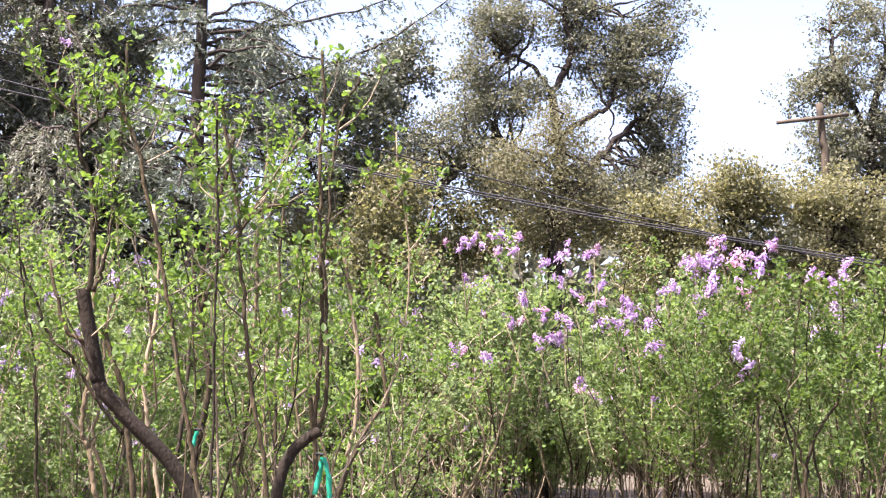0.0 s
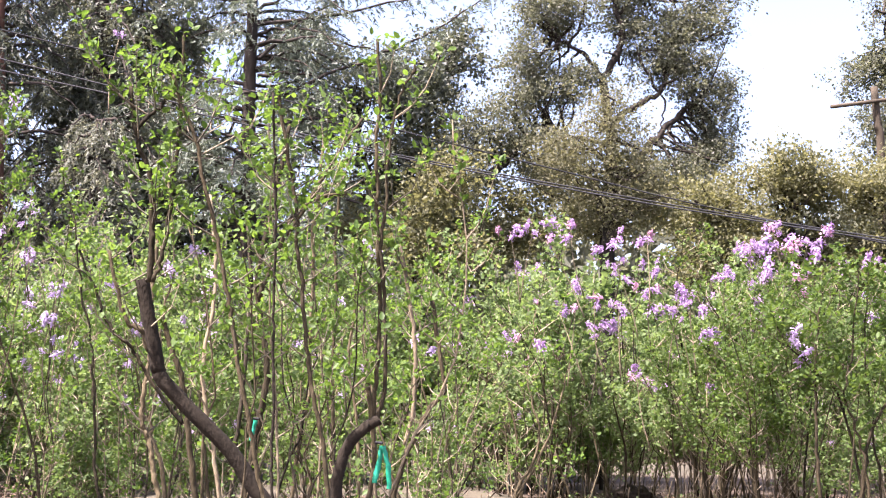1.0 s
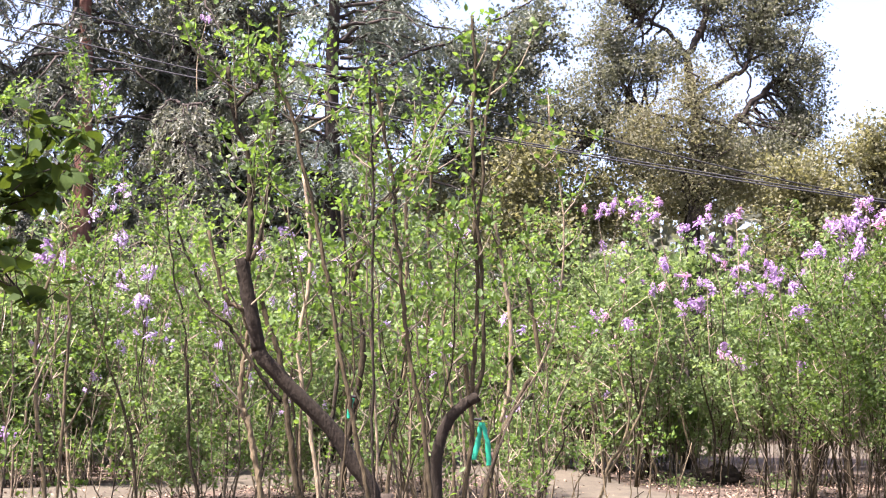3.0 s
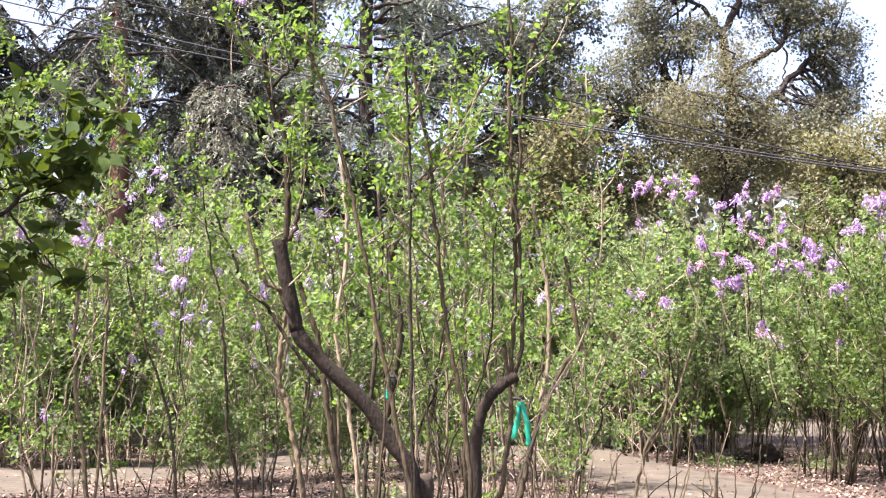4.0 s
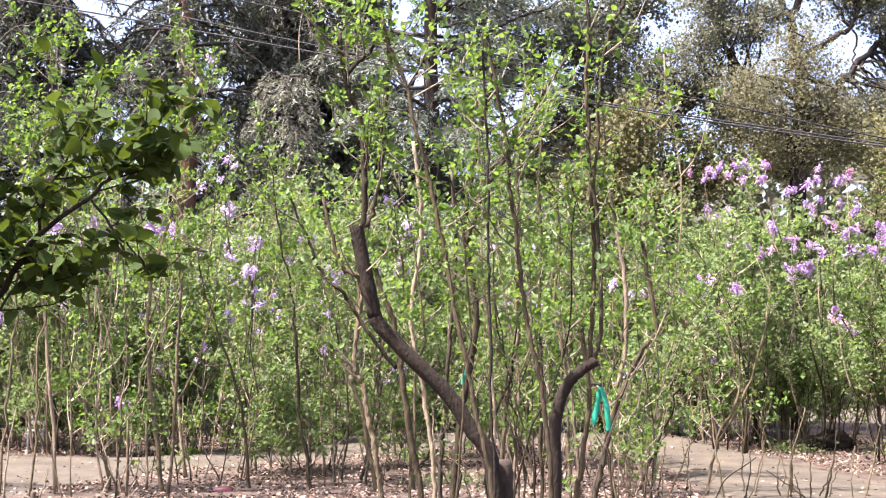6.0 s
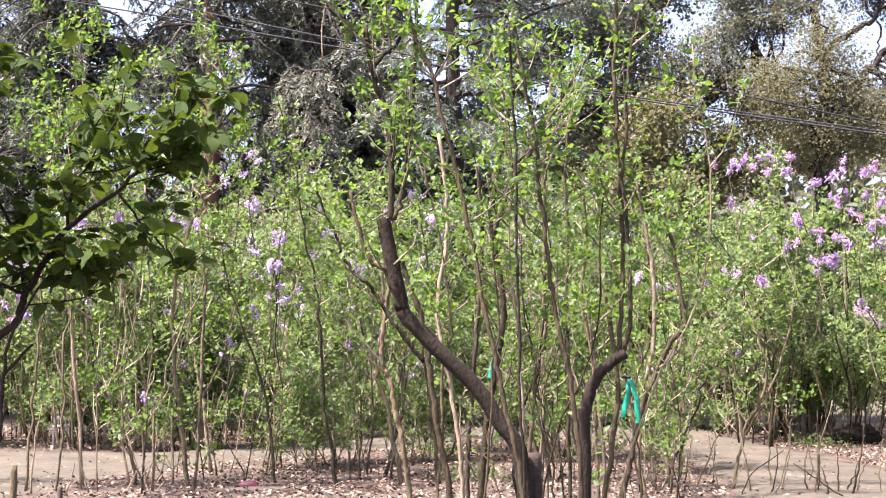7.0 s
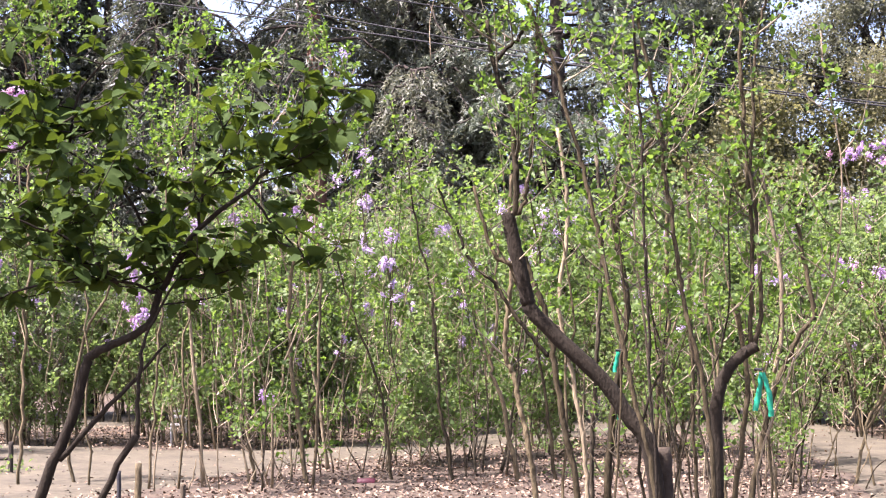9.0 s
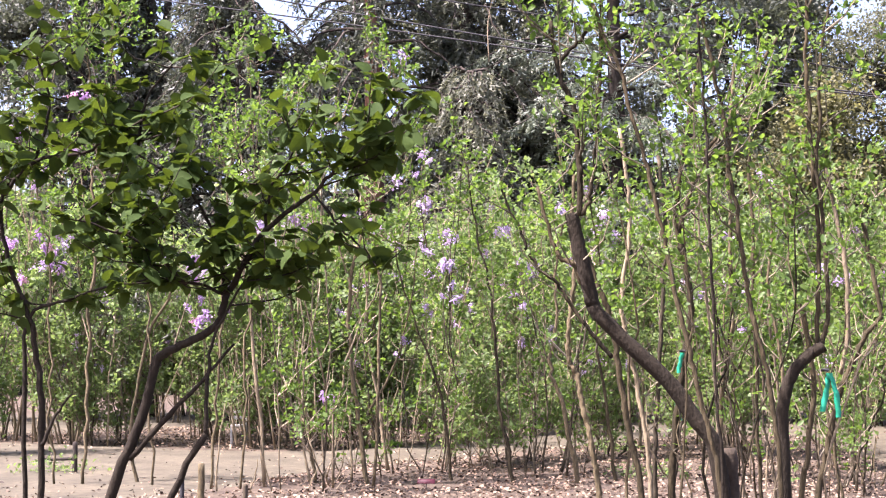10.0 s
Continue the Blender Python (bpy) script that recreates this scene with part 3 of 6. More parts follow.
def brown_lilac():
    """The slimmer lilac close behind the sawn trunk."""
    base = Vector((0.0, 9.7, 0))
    ob = thing("brown_lilac", base, "lilac with slender brown and tan stems behind a sawn trunk", "shrub", "lilac shrubs")
    lines = []
    lines += stem_thing(ob, [(-0.32, 9.00, -0.06), (-0.38, 9.00, 0.65), (-0.43, 9.00, 0.94), (-0.48, 9.00, 1.21), (-0.51, 9.00, 1.46), (-0.55, 9.00, 1.68), (-0.60, 9.00, 1.84), (-0.65, 9.00, 1.96), (-0.69, 9.00, 2.09)], 0.022, 0.018, M_STEM_DARK, 0, 0.40, 0.45)
    lines += stem_thing(ob, [(-0.54, 9.00, 1.45), (-0.64, 9.00, 1.57), (-0.78, 9.00, 1.76), (-0.87, 9.00, 1.91), (-0.96, 9.00, 1.98), (-1.05, 9.00, 2.10), (-1.11, 9.00, 2.26), (-1.22, 9.00, 2.51)], 0.015, 0.008, M_STEM_DARK, 6, 0.40, 0.20)
    lines += stem_thing(ob, [(-0.60, 9.50, -0.06), (-0.66, 9.50, 0.61), (-0.68, 9.50, 0.80), (-0.71, 9.50, 0.96), (-0.75, 9.50, 1.12), (-0.77, 9.50, 1.25), (-0.80, 9.50, 1.36), (-0.84, 9.50, 1.45), (-0.84, 9.50, 1.56), (-0.82, 9.50, 1.79), (-0.79, 9.50, 2.01), (-0.81, 9.50, 2.31), (-0.79, 9.50, 2.65)], 0.021, 0.014, M_TAN, 8, 0.45, 0.45)
    lines += stem_thing(ob, [(-0.21, 9.50, -0.06), (-0.19, 9.50, 0.61), (-0.15, 9.50, 1.06), (-0.11, 9.50, 1.35), (-0.07, 9.50, 1.57), (-0.05, 9.50, 1.80), (-0.08, 9.50, 2.05), (-0.11, 9.50, 2.20), (-0.13, 9.50, 2.35), (-0.11, 9.50, 2.58), (-0.05, 9.50, 2.91), (0.00, 9.50, 3.15), (0.05, 9.50, 3.45)], 0.027, 0.015, M_STEM_DARK, 9, 0.50, 0.45)
    lines += stem_thing(ob, [(-0.11, 9.40, 2.26), (-0.05, 9.40, 2.49), (0.04, 9.40, 2.67), (0.13, 9.40, 2.82), (0.24, 9.40, 3.01), (0.33, 9.40, 3.17), (0.43, 9.40, 3.34), (0.53, 9.40, 3.49)], 0.018, 0.010, M_STEM_DARK, 10, 0.50, 0.20)
    lines += stem_thing(ob, [(0.05, 9.40, 2.76), (0.17, 9.40, 2.89), (0.31, 9.40, 2.96), (0.44, 9.40, 2.98)], 0.013, 0.010, M_STEM_DARK, 5, 0.40, 0.20)
    lines += stem_thing(ob, [(0.12, 10.00, -0.06), (0.13, 10.00, 0.57), (0.14, 10.00, 0.89), (0.17, 10.00, 1.27), (0.20, 10.00, 1.51), (0.24, 10.00, 1.66), (0.23, 10.00, 1.97), (0.24, 10.00, 2.41), (0.23, 10.00, 2.76), (0.26, 10.00, 3.12), (0.29, 10.00, 3.48)], 0.017, 0.012, M_TAN, 8, 0.45, 0.45)
    lines += stem_thing(ob, [(0.62, 9.20, -0.06), (0.70, 9.20, 0.65), (0.74, 9.20, 0.80), (0.77, 9.20, 0.97), (0.81, 9.20, 1.15), (0.86, 9.20, 1.29), (0.93, 9.20, 1.44), (1.00, 9.20, 1.58), (1.09, 9.20, 1.69), (1.07, 9.20, 1.85), (1.04, 9.20, 2.01), (1.00, 9.20, 2.27)], 0.021, 0.013, M_STEM_DARK, 6, 0.40, 0.45)
    lines += stem_thing(ob, [(0.85, 9.30, 1.33), (0.90, 9.30, 1.58), (0.91, 9.30, 1.80), (0.90, 9.30, 2.02), (0.87, 9.30, 2.24), (0.79, 9.30, 2.64)], 0.015, 0.013, M_STEM, 7, 0.40, 0.20)
    lines += stem_thing(ob, [(0.45, 8.60, -0.06), (0.54, 8.60, 0.70), (0.57, 8.60, 0.84), (0.60, 8.60, 1.07), (0.62, 8.60, 1.30), (0.60, 8.60, 1.50), (0.56, 8.60, 1.77)], 0.018, 0.014, M_STEM_DARK, 4, 0.30, 0.45)
    lines += stem_thing(ob, [(-0.31, 10.20, -0.06), (-0.33, 10.20, 0.55), (-0.35, 10.20, 0.87), (-0.40, 10.20, 1.18), (-0.48, 10.20, 1.58), (-0.51, 10.20, 1.90), (-0.46, 10.20, 2.22), (-0.45, 10.20, 2.62), (-0.51, 10.20, 3.06)], 0.018, 0.014, M_STEM, 7, 0.40, 0.45)
    lines += stem_thing(ob, [(-0.30, 10.40, -0.06), (-0.30, 10.40, 0.53), (-0.29, 10.40, 0.86), (-0.27, 10.40, 1.26), (-0.24, 10.40, 1.62), (-0.22, 10.40, 1.99), (-0.20, 10.40, 2.36), (-0.24, 10.40, 2.89)], 0.018, 0.014, M_STEM, 7, 0.40, 0.45)
    lines += stem_thing(ob, [(0.44, 10.40, -0.06), (0.43, 10.40, 0.54), (0.41, 10.40, 1.03), (0.42, 10.40, 1.51), (0.40, 10.40, 1.92), (0.41, 10.40, 2.32), (0.40, 10.40, 2.77), (0.40, 10.40, 3.31)], 0.015, 0.011, M_STEM_DARK, 7, 0.40, 0.45)
    lines += stem_thing(ob, [(0.65, 10.60, -0.06), (0.64, 10.60, 0.53), (0.62, 10.60, 1.02), (0.59, 10.60, 1.51), (0.52, 10.60, 1.93), (0.56, 10.60, 2.34), (0.53, 10.60, 2.80)], 0.014, 0.009, M_TAN, 5, 0.40, 0.45)
    for k in range(12):
        b = np.array(base) + np.array([rng.normal(0.05, 0.55), rng.normal(0.1, 0.35), -0.05])
        h, lean = 1.1 + 2.0 * rng.random(), rng.normal(0, 0.25)
        pts = [b, b + [lean * 0.3 + rng.normal(0, 0.05), 0, h * 0.4], b + [lean * 0.6 + rng.normal(0, 0.07), 0, h * 0.7], b + [lean, rng.normal(0, 0.1), h]]
        lines += stem_thing(ob, pts, 0.006 + 0.008 * rng.random(), 0.004, (M_TAN, M_STEM_DARK, M_STEM)[k % 3], 4, 0.3, 0.5, wob=0.014)
    p, al = leaves_on(lines, 0.1, 4, 9, tuft=0.016)
    join(TWIGS, "twig_mass", M_TWIG_DARK, ob, kind="stuff")
    TWIGS.clear()
    high = (p[:, 2] > 1.7) | (rng.random(len(p)) < 0.35)
    grow_foliage(ob, p[high], al[high], 0.028, 0.064, M_LEAF, M_LEAF_ONE, 200, OVAL)
    return ob


brown_lilac()


def near_lilac():
    base = Vector((-3.7, 7.1, 0))
    ob = thing("leafy_lilac", base, "shaded lilac with dark crooked branches and broad green leaves", "shrub", "lilac shrubs")
    lines = []
    stem_thing(ob, [(-3.23, 7.04, -0.14), (-2.99, 7.04, 0.75), (-2.86, 7.04, 1.08), (-2.76, 7.04, 1.41), (-2.72, 7.04, 1.47), (-2.60, 7.04, 1.53), (-2.46, 7.04, 1.60), (-2.42, 7.04, 1.67), (-2.39, 7.04, 1.77)], 0.028, 0.017, M_BARK, 0, name="trunk", sides=10)
    lines += stem_thing(ob, [(-2.40, 7.04, 1.76), (-2.17, 6.97, 2.08), (-1.91, 6.89, 2.26), (-1.77, 6.82, 2.38), (-1.60, 6.74, 2.52)], 0.017, 0.004, M_BARK, 12, 0.5, 0.1, name="branch", flat=True)
    stem_thing(ob, [(-2.89, 7.04, 0.95), (-2.68, 7.04, 1.17), (-2.51, 7.04, 1.35), (-2.35, 7.04, 1.52)], 0.017, 0.006, M_BARK, 0, 0.45, 0.5, name="branch", flat=True)
    stem_thing(ob, [(-2.95, 6.94, -0.08), (-2.64, 6.94, 0.77), (-2.46, 6.94, 1.08)], 0.018, 0.017, M_BARK, 0, name="sawn_branch")
    lines += stem_thing(ob, [(-2.46, 6.94, 1.07), (-2.46, 6.94, 1.23), (-2.45, 6.94, 1.41), (-2.41, 6.94, 1.59), (-2.22, 6.94, 1.88), (-1.96, 6.94, 1.90)], 0.012, 0.004, M_BARK, 8, 0.35, 0.68, name="branch", flat=True)
    lines += stem_thing(ob, [(-3.47, 7.24, -0.21), (-3.44, 7.24, 1.00), (-3.48, 7.24, 1.44), (-3.53, 7.24, 1.68), (-3.65, 7.24, 1.98), (-3.69, 7.24, 2.28), (-3.61, 7.24, 2.49)], 0.019, 0.008, M_BARK, 3, 0.3, 0.6, name="trunk")
    lines += stem_thing(ob, [(-3.53, 7.24, -0.21), (-3.54, 7.24, 1.03), (-3.53, 7.24, 1.65), (-3.31, 7.24, 1.76), (-3.02, 7.24, 1.85)], 0.015, 0.005, M_BARK, 4, 0.45, 0.5, name="branch", flat=True)
    stem_thing(ob, [(-3.40, 7.14, 1.01), (-3.33, 7.14, 1.16), (-3.24, 7.14, 1.27)], 0.011, 0.005, M_BARK, 0, name="sawn_branch")
    lines += stem_thing(ob, [(-3.63, 7.14, 2.31), (-3.43, 7.07, 2.47), (-3.13, 6.99, 2.50), (-2.91, 6.92, 2.58), (-2.63, 6.84, 2.72)], 0.012, 0.004, M_BARK, 12, 0.5, 0.1, name="branch", flat=True)
    lines += stem_thing(ob, [(-2.43, 7.14, 1.78), (-2.47, 7.09, 2.06), (-2.61, 7.04, 2.32), (-2.86, 6.99, 2.49), (-2.96, 6.94, 2.72)], 0.011, 0.003, M_BARK, 12, 0.5, 0.1, name="branch", flat=True)
    lines += stem_thing(ob, [(-2.60, 7.04, 1.82), (-2.79, 6.91, 2.02), (-2.97, 6.77, 2.10), (-3.15, 6.64, 2.15)], 0.010, 0.003, M_BARK, 10, 0.5, 0.1, name="branch", flat=True)
    lines += stem_thing(ob, [(-2.19, 7.04, 2.08), (-2.14, 6.94, 2.27), (-2.00, 6.84, 2.45), (-2.03, 6.74, 2.63)], 0.009, 0.003, M_BARK, 8, 0.45, 0.1, name="branch", flat=True)
    lines += stem_thing(ob, [(-1.95, 7.04, 2.28), (-1.79, 6.94, 2.09), (-1.66, 6.84, 1.97), (-1.57, 6.74, 1.88)], 0.007, 0.003, M_BARK, 5, 0.2, 0.2, name="branch", flat=True)
    lines += stem_thing(ob, [(-3.65, 7.14, 2.27), (-3.96, 6.99, 2.58), (-4.19, 6.84, 2.83)], 0.010, 0.003, M_BARK, 4, 0.5, 0.1, name="branch", flat=True)
    lines += stem_thing(ob, [(-3.47, 7.14, 2.48), (-3.35, 7.07, 2.75), (-3.39, 7.01, 3.04), (-3.12, 6.94, 3.10)], 0.009, 0.003, M_BARK, 4, 0.45, 0.1, name="branch", flat=True)
    lines += stem_thing(ob, [(-2.91, 7.14, 2.52), (-2.82, 7.04, 2.76), (-2.64, 6.94, 2.94), (-2.49, 6.84, 2.94)], 0.008, 0.003, M_BARK, 7, 0.42, 0.1, name="branch", flat=True)
    lines += stem_thing(ob, [(-2.39, 7.04, 1.77), (-2.55, 6.89, 1.82), (-2.83, 6.74, 1.81)], 0.010, 0.003, M_BARK, 7, 0.4, 0.2, name="branch", flat=True)
    join(TWIGS, "twig_mass", M_BARK, ob, kind="stuff")
    TWIGS.clear()
    p, al = leaves_on(lines, 0.062, 2, 3, 0.15, -0.2)
    al = unit(al * np.array([1, 1, 0.6]) + np.array([0, 0, -0.25]))
    # leaf colour carries the shade; nothing here casts it
    grow_foliage(ob, p, al, 0.06, 0.112, M_LEAF_NEAR, M_LEAF_NEAR_ONE, 300, HEART, "broad green heart-shaped leaves, darkened for shade")
    return ob


near_lilac()

def tall_lilac():
    base = Vector((-2.2, 17.4, 0))
    ob = thing("tall_lilac", base, "tall old lilac with wavy tan stems and leafy tops", "shrub", "lilac shrubs")
    lines = []
    lines += stem_thing(ob, [(-1.15, 17.34, -0.23), (-1.32, 17.34, 0.43), (-1.42, 17.34, 0.99), (-1.55, 17.34, 1.36), (-1.46, 17.34, 1.97), (-1.47, 17.34, 2.58), (-1.35, 17.34, 3.26), (-1.47, 17.34, 4.29)], 0.036, 0.007, M_TAN, 14, 0.5, 0.5, wob=0.012)
    lines += stem_thing(ob, [(-1.98, 17.04, -0.21), (-2.02, 17.04, 0.38), (-2.11, 17.04, 0.78), (-2.16, 17.04, 1.57), (-2.22, 17.04, 2.23), (-2.37, 17.04, 2.91), (-2.50, 17.04, 3.72), (-2.72, 17.04, 4.55)], 0.026, 0.006, M_STEM_DARK, 14, 0.5, 0.5, wob=0.012)
    lines += stem_thing(ob, [(-3.64, 16.84, -0.21), (-3.78, 16.84, 0.74), (-3.89, 16.84, 1.71), (-3.86, 16.84, 2.51), (-3.67, 16.84, 3.18), (-3.56, 16.84, 3.79), (-3.31, 16.84, 4.53), (-3.50, 16.84, 5.36)], 0.031, 0.008, M_TAN, 14, 0.5, 0.55, wob=0.012)
    lines += stem_thing(ob, [(-0.80, 17.64, -0.26), (-0.90, 17.64, 0.88), (-1.01, 17.64, 1.70), (-0.95, 17.64, 2.52), (-1.09, 17.64, 3.56)], 0.026, 0.007, M_STEM_DARK, 12, 0.5, 0.5, wob=0.012)
    lines += stem_thing(ob, [(-2.74, 17.64, -0.28), (-2.85, 17.64, 0.61), (-3.04, 17.64, 1.44), (-3.32, 17.64, 2.13), (-3.47, 17.64, 2.98), (-3.33, 17.64, 3.82)], 0.022, 0.006, M_STEM_DARK, 12, 0.5, 0.45, wob=0.012)
    lines += stem_thing(ob, [(-3.79, 17.44, 0.75), (-3.44, 17.44, 1.44), (-3.24, 17.44, 2.26), (-3.15, 17.44, 3.09)], 0.018, 0.005, M_TAN, 8, 0.4, 0.4, wob=0.012)
    lines += stem_thing(ob, [(-4.38, 17.24, -0.25), (-4.48, 17.24, 0.63), (-4.66, 17.24, 1.72), (-4.81, 17.24, 2.97), (-5.17, 17.24, 4.10), (-5.25, 17.24, 5.38)], 0.023, 0.006, M_TAN, 16, 0.5, 0.5, wob=0.012)
    lines += stem_thing(ob, [(-6.36, 16.64, -0.28), (-6.48, 16.64, 0.65), (-6.30, 16.64, 1.72), (-6.04, 16.64, 2.53), (-6.91, 16.64, 3.78), (-6.85, 16.64, 5.03), (-6.65, 16.64, 5.79)], 0.023, 0.006, M_TAN, 18, 0.55, 0.5, wob=0.012)
    p, al = leaves_on(lines, 0.05, 2, 7)
    join(TWIGS, "twig_mass", M_TWIG, ob, kind="stuff")
    TWIGS.clear()
    grow_foliage(ob, p, al, 0.04, 0.085, M_LEAF, M_LEAF_ONE, 250)
    for i in range(8):
        put_bloom(ob, "pale", Vector(lines[int(rng.integers(0, len(lines)))][-1]), 1.1, i)


tall_lilac()


def leafy_tall_lilac():
    base = Vector((-6.0, 16.3, 0))
    ob = thing("tall_lilac", base, "tall lilac with pale stems, bright leafy tops and purple flowers", "shrub", "lilac shrubs")
    lines = []
    lines += stem_thing(ob, [(-6.95, 16.30, -0.05), (-6.92, 16.30, 1.0), (-6.89, 16.30, 1.99), (-6.87, 16.30, 3.06), (-6.89, 16.30, 3.73), (-6.76, 16.30, 4.19), (-6.67, 16.30, 4.53), (-6.60, 16.30, 4.76), (-6.65, 16.30, 5.09), (-6.69, 16.30, 5.36), (-6.66, 16.30, 5.74), (-6.63, 16.30, 6.18)], 0.020, 0.008, M_TAN, 9, 0.5, 0.42, wob=0.02)
    lines += stem_thing(ob, [(-6.76, 16.30, 4.19), (-6.84, 16.30, 4.61), (-6.93, 16.30, 4.89), (-6.97, 16.30, 5.20), (-7.01, 16.30, 5.65)], 0.014, 0.006, M_TAN, 6, 0.5, 0.20, wob=0.02)
    lines += stem_thing(ob, [(-5.40, 16.30, -0.05), (-5.35, 16.3, 1.0), (-5.27, 16.30, 1.97), (-5.24, 16.30, 3.49), (-5.30, 16.30, 3.79), (-5.38, 16.30, 4.03), (-5.44, 16.30, 4.30)], 0.017, 0.006, M_TAN, 9, 0.5, 0.42, wob=0.02)
    lines += stem_thing(ob, [(-5.24, 16.30, 3.49), (-5.16, 16.30, 3.82), (-4.97, 16.30, 4.15), (-4.87, 16.30, 4.52), (-4.93, 16.30, 4.89), (-5.03, 16.30, 5.08), (-5.08, 16.30, 5.30)], 0.015, 0.006, M_TAN, 6, 0.5, 0.20, wob=0.02)
    lines += stem_thing(ob, [(-5.05, 16.30, -0.05), (-5.0, 16.3, 1.0), (-4.96, 16.30, 1.97), (-4.77, 16.30, 3.48), (-4.63, 16.30, 3.94), (-4.57, 16.30, 4.34), (-4.60, 16.30, 4.61)], 0.015, 0.006, M_TAN, 9, 0.5, 0.42, wob=0.02)
    lines += stem_thing(ob, [(-7.3, 16.30, -0.05), (-7.36, 16.3, 1.0), (-7.38, 16.30, 1.99), (-7.43, 16.30, 2.87), (-7.62, 16.30, 3.55), (-7.70, 16.30, 4.16), (-7.64, 16.30, 4.64)], 0.015, 0.006, M_TAN, 9, 0.5, 0.42, wob=0.02)
    lines += stem_thing(ob, [(-6.1, 16.30, -0.05), (-6.12, 16.3, 1.1), (-6.19, 16.30, 2.25), (-6.34, 16.30, 3.05), (-6.38, 16.30, 3.52), (-6.28, 16.30, 3.92)], 0.015, 0.006, M_TAN, 9, 0.5, 0.42, wob=0.02)
    lines += stem_thing(ob, [(-3.5, 16.30, -0.05), (-3.43, 16.30, 1.44), (-3.41, 16.30, 2.47), (-3.44, 16.30, 2.99), (-3.42, 16.30, 3.45), (-3.29, 16.30, 4.04), (-3.36, 16.30, 4.44), (-3.29, 16.30, 4.76), (-3.39, 16.30, 5.30)], 0.020, 0.006, M_TAN, 9, 0.5, 0.42, wob=0.02)
    lines += stem_thing(ob, [(-3.19, 16.30, 3.64), (-3.13, 16.30, 3.89), (-2.99, 16.30, 4.03)], 0.011, 0.005, M_TAN, 6, 0.5, 0.20, wob=0.02)
    tufts = [(-5.36, 16.20, 4.41), (-5.02, 16.20, 5.14), (-4.40, 16.20, 4.39), (-4.81, 16.20, 4.26), (-6.62, 16.20, 5.61), (-6.19, 16.20, 5.32), (-7.03, 16.20, 5.22), (-5.90, 16.20, 3.70), (-7.58, 16.20, 3.74)]
    extra = np.concatenate([np.array(q) - np.array(base) + rng.normal(0, 0.14, (64, 3)) for q in tufts])
    p, al = leaves_on(lines, 0.1, 5, 12, tuft=0.03)
    join(TWIGS, "twig_mass", M_TWIG, ob, kind="stuff")
    TWIGS.clear()
    p, al = np.vstack([p, extra]), np.vstack([al, unit(rng.normal(0, 1, extra.shape) + np.array([0, 0, 0.6]))])
    grow_foliage(ob, p, al, 0.045, 0.09, M_LEAF, M_LEAF_ONE, 250, OVAL)
    return ob


leafy_tall_lilac()


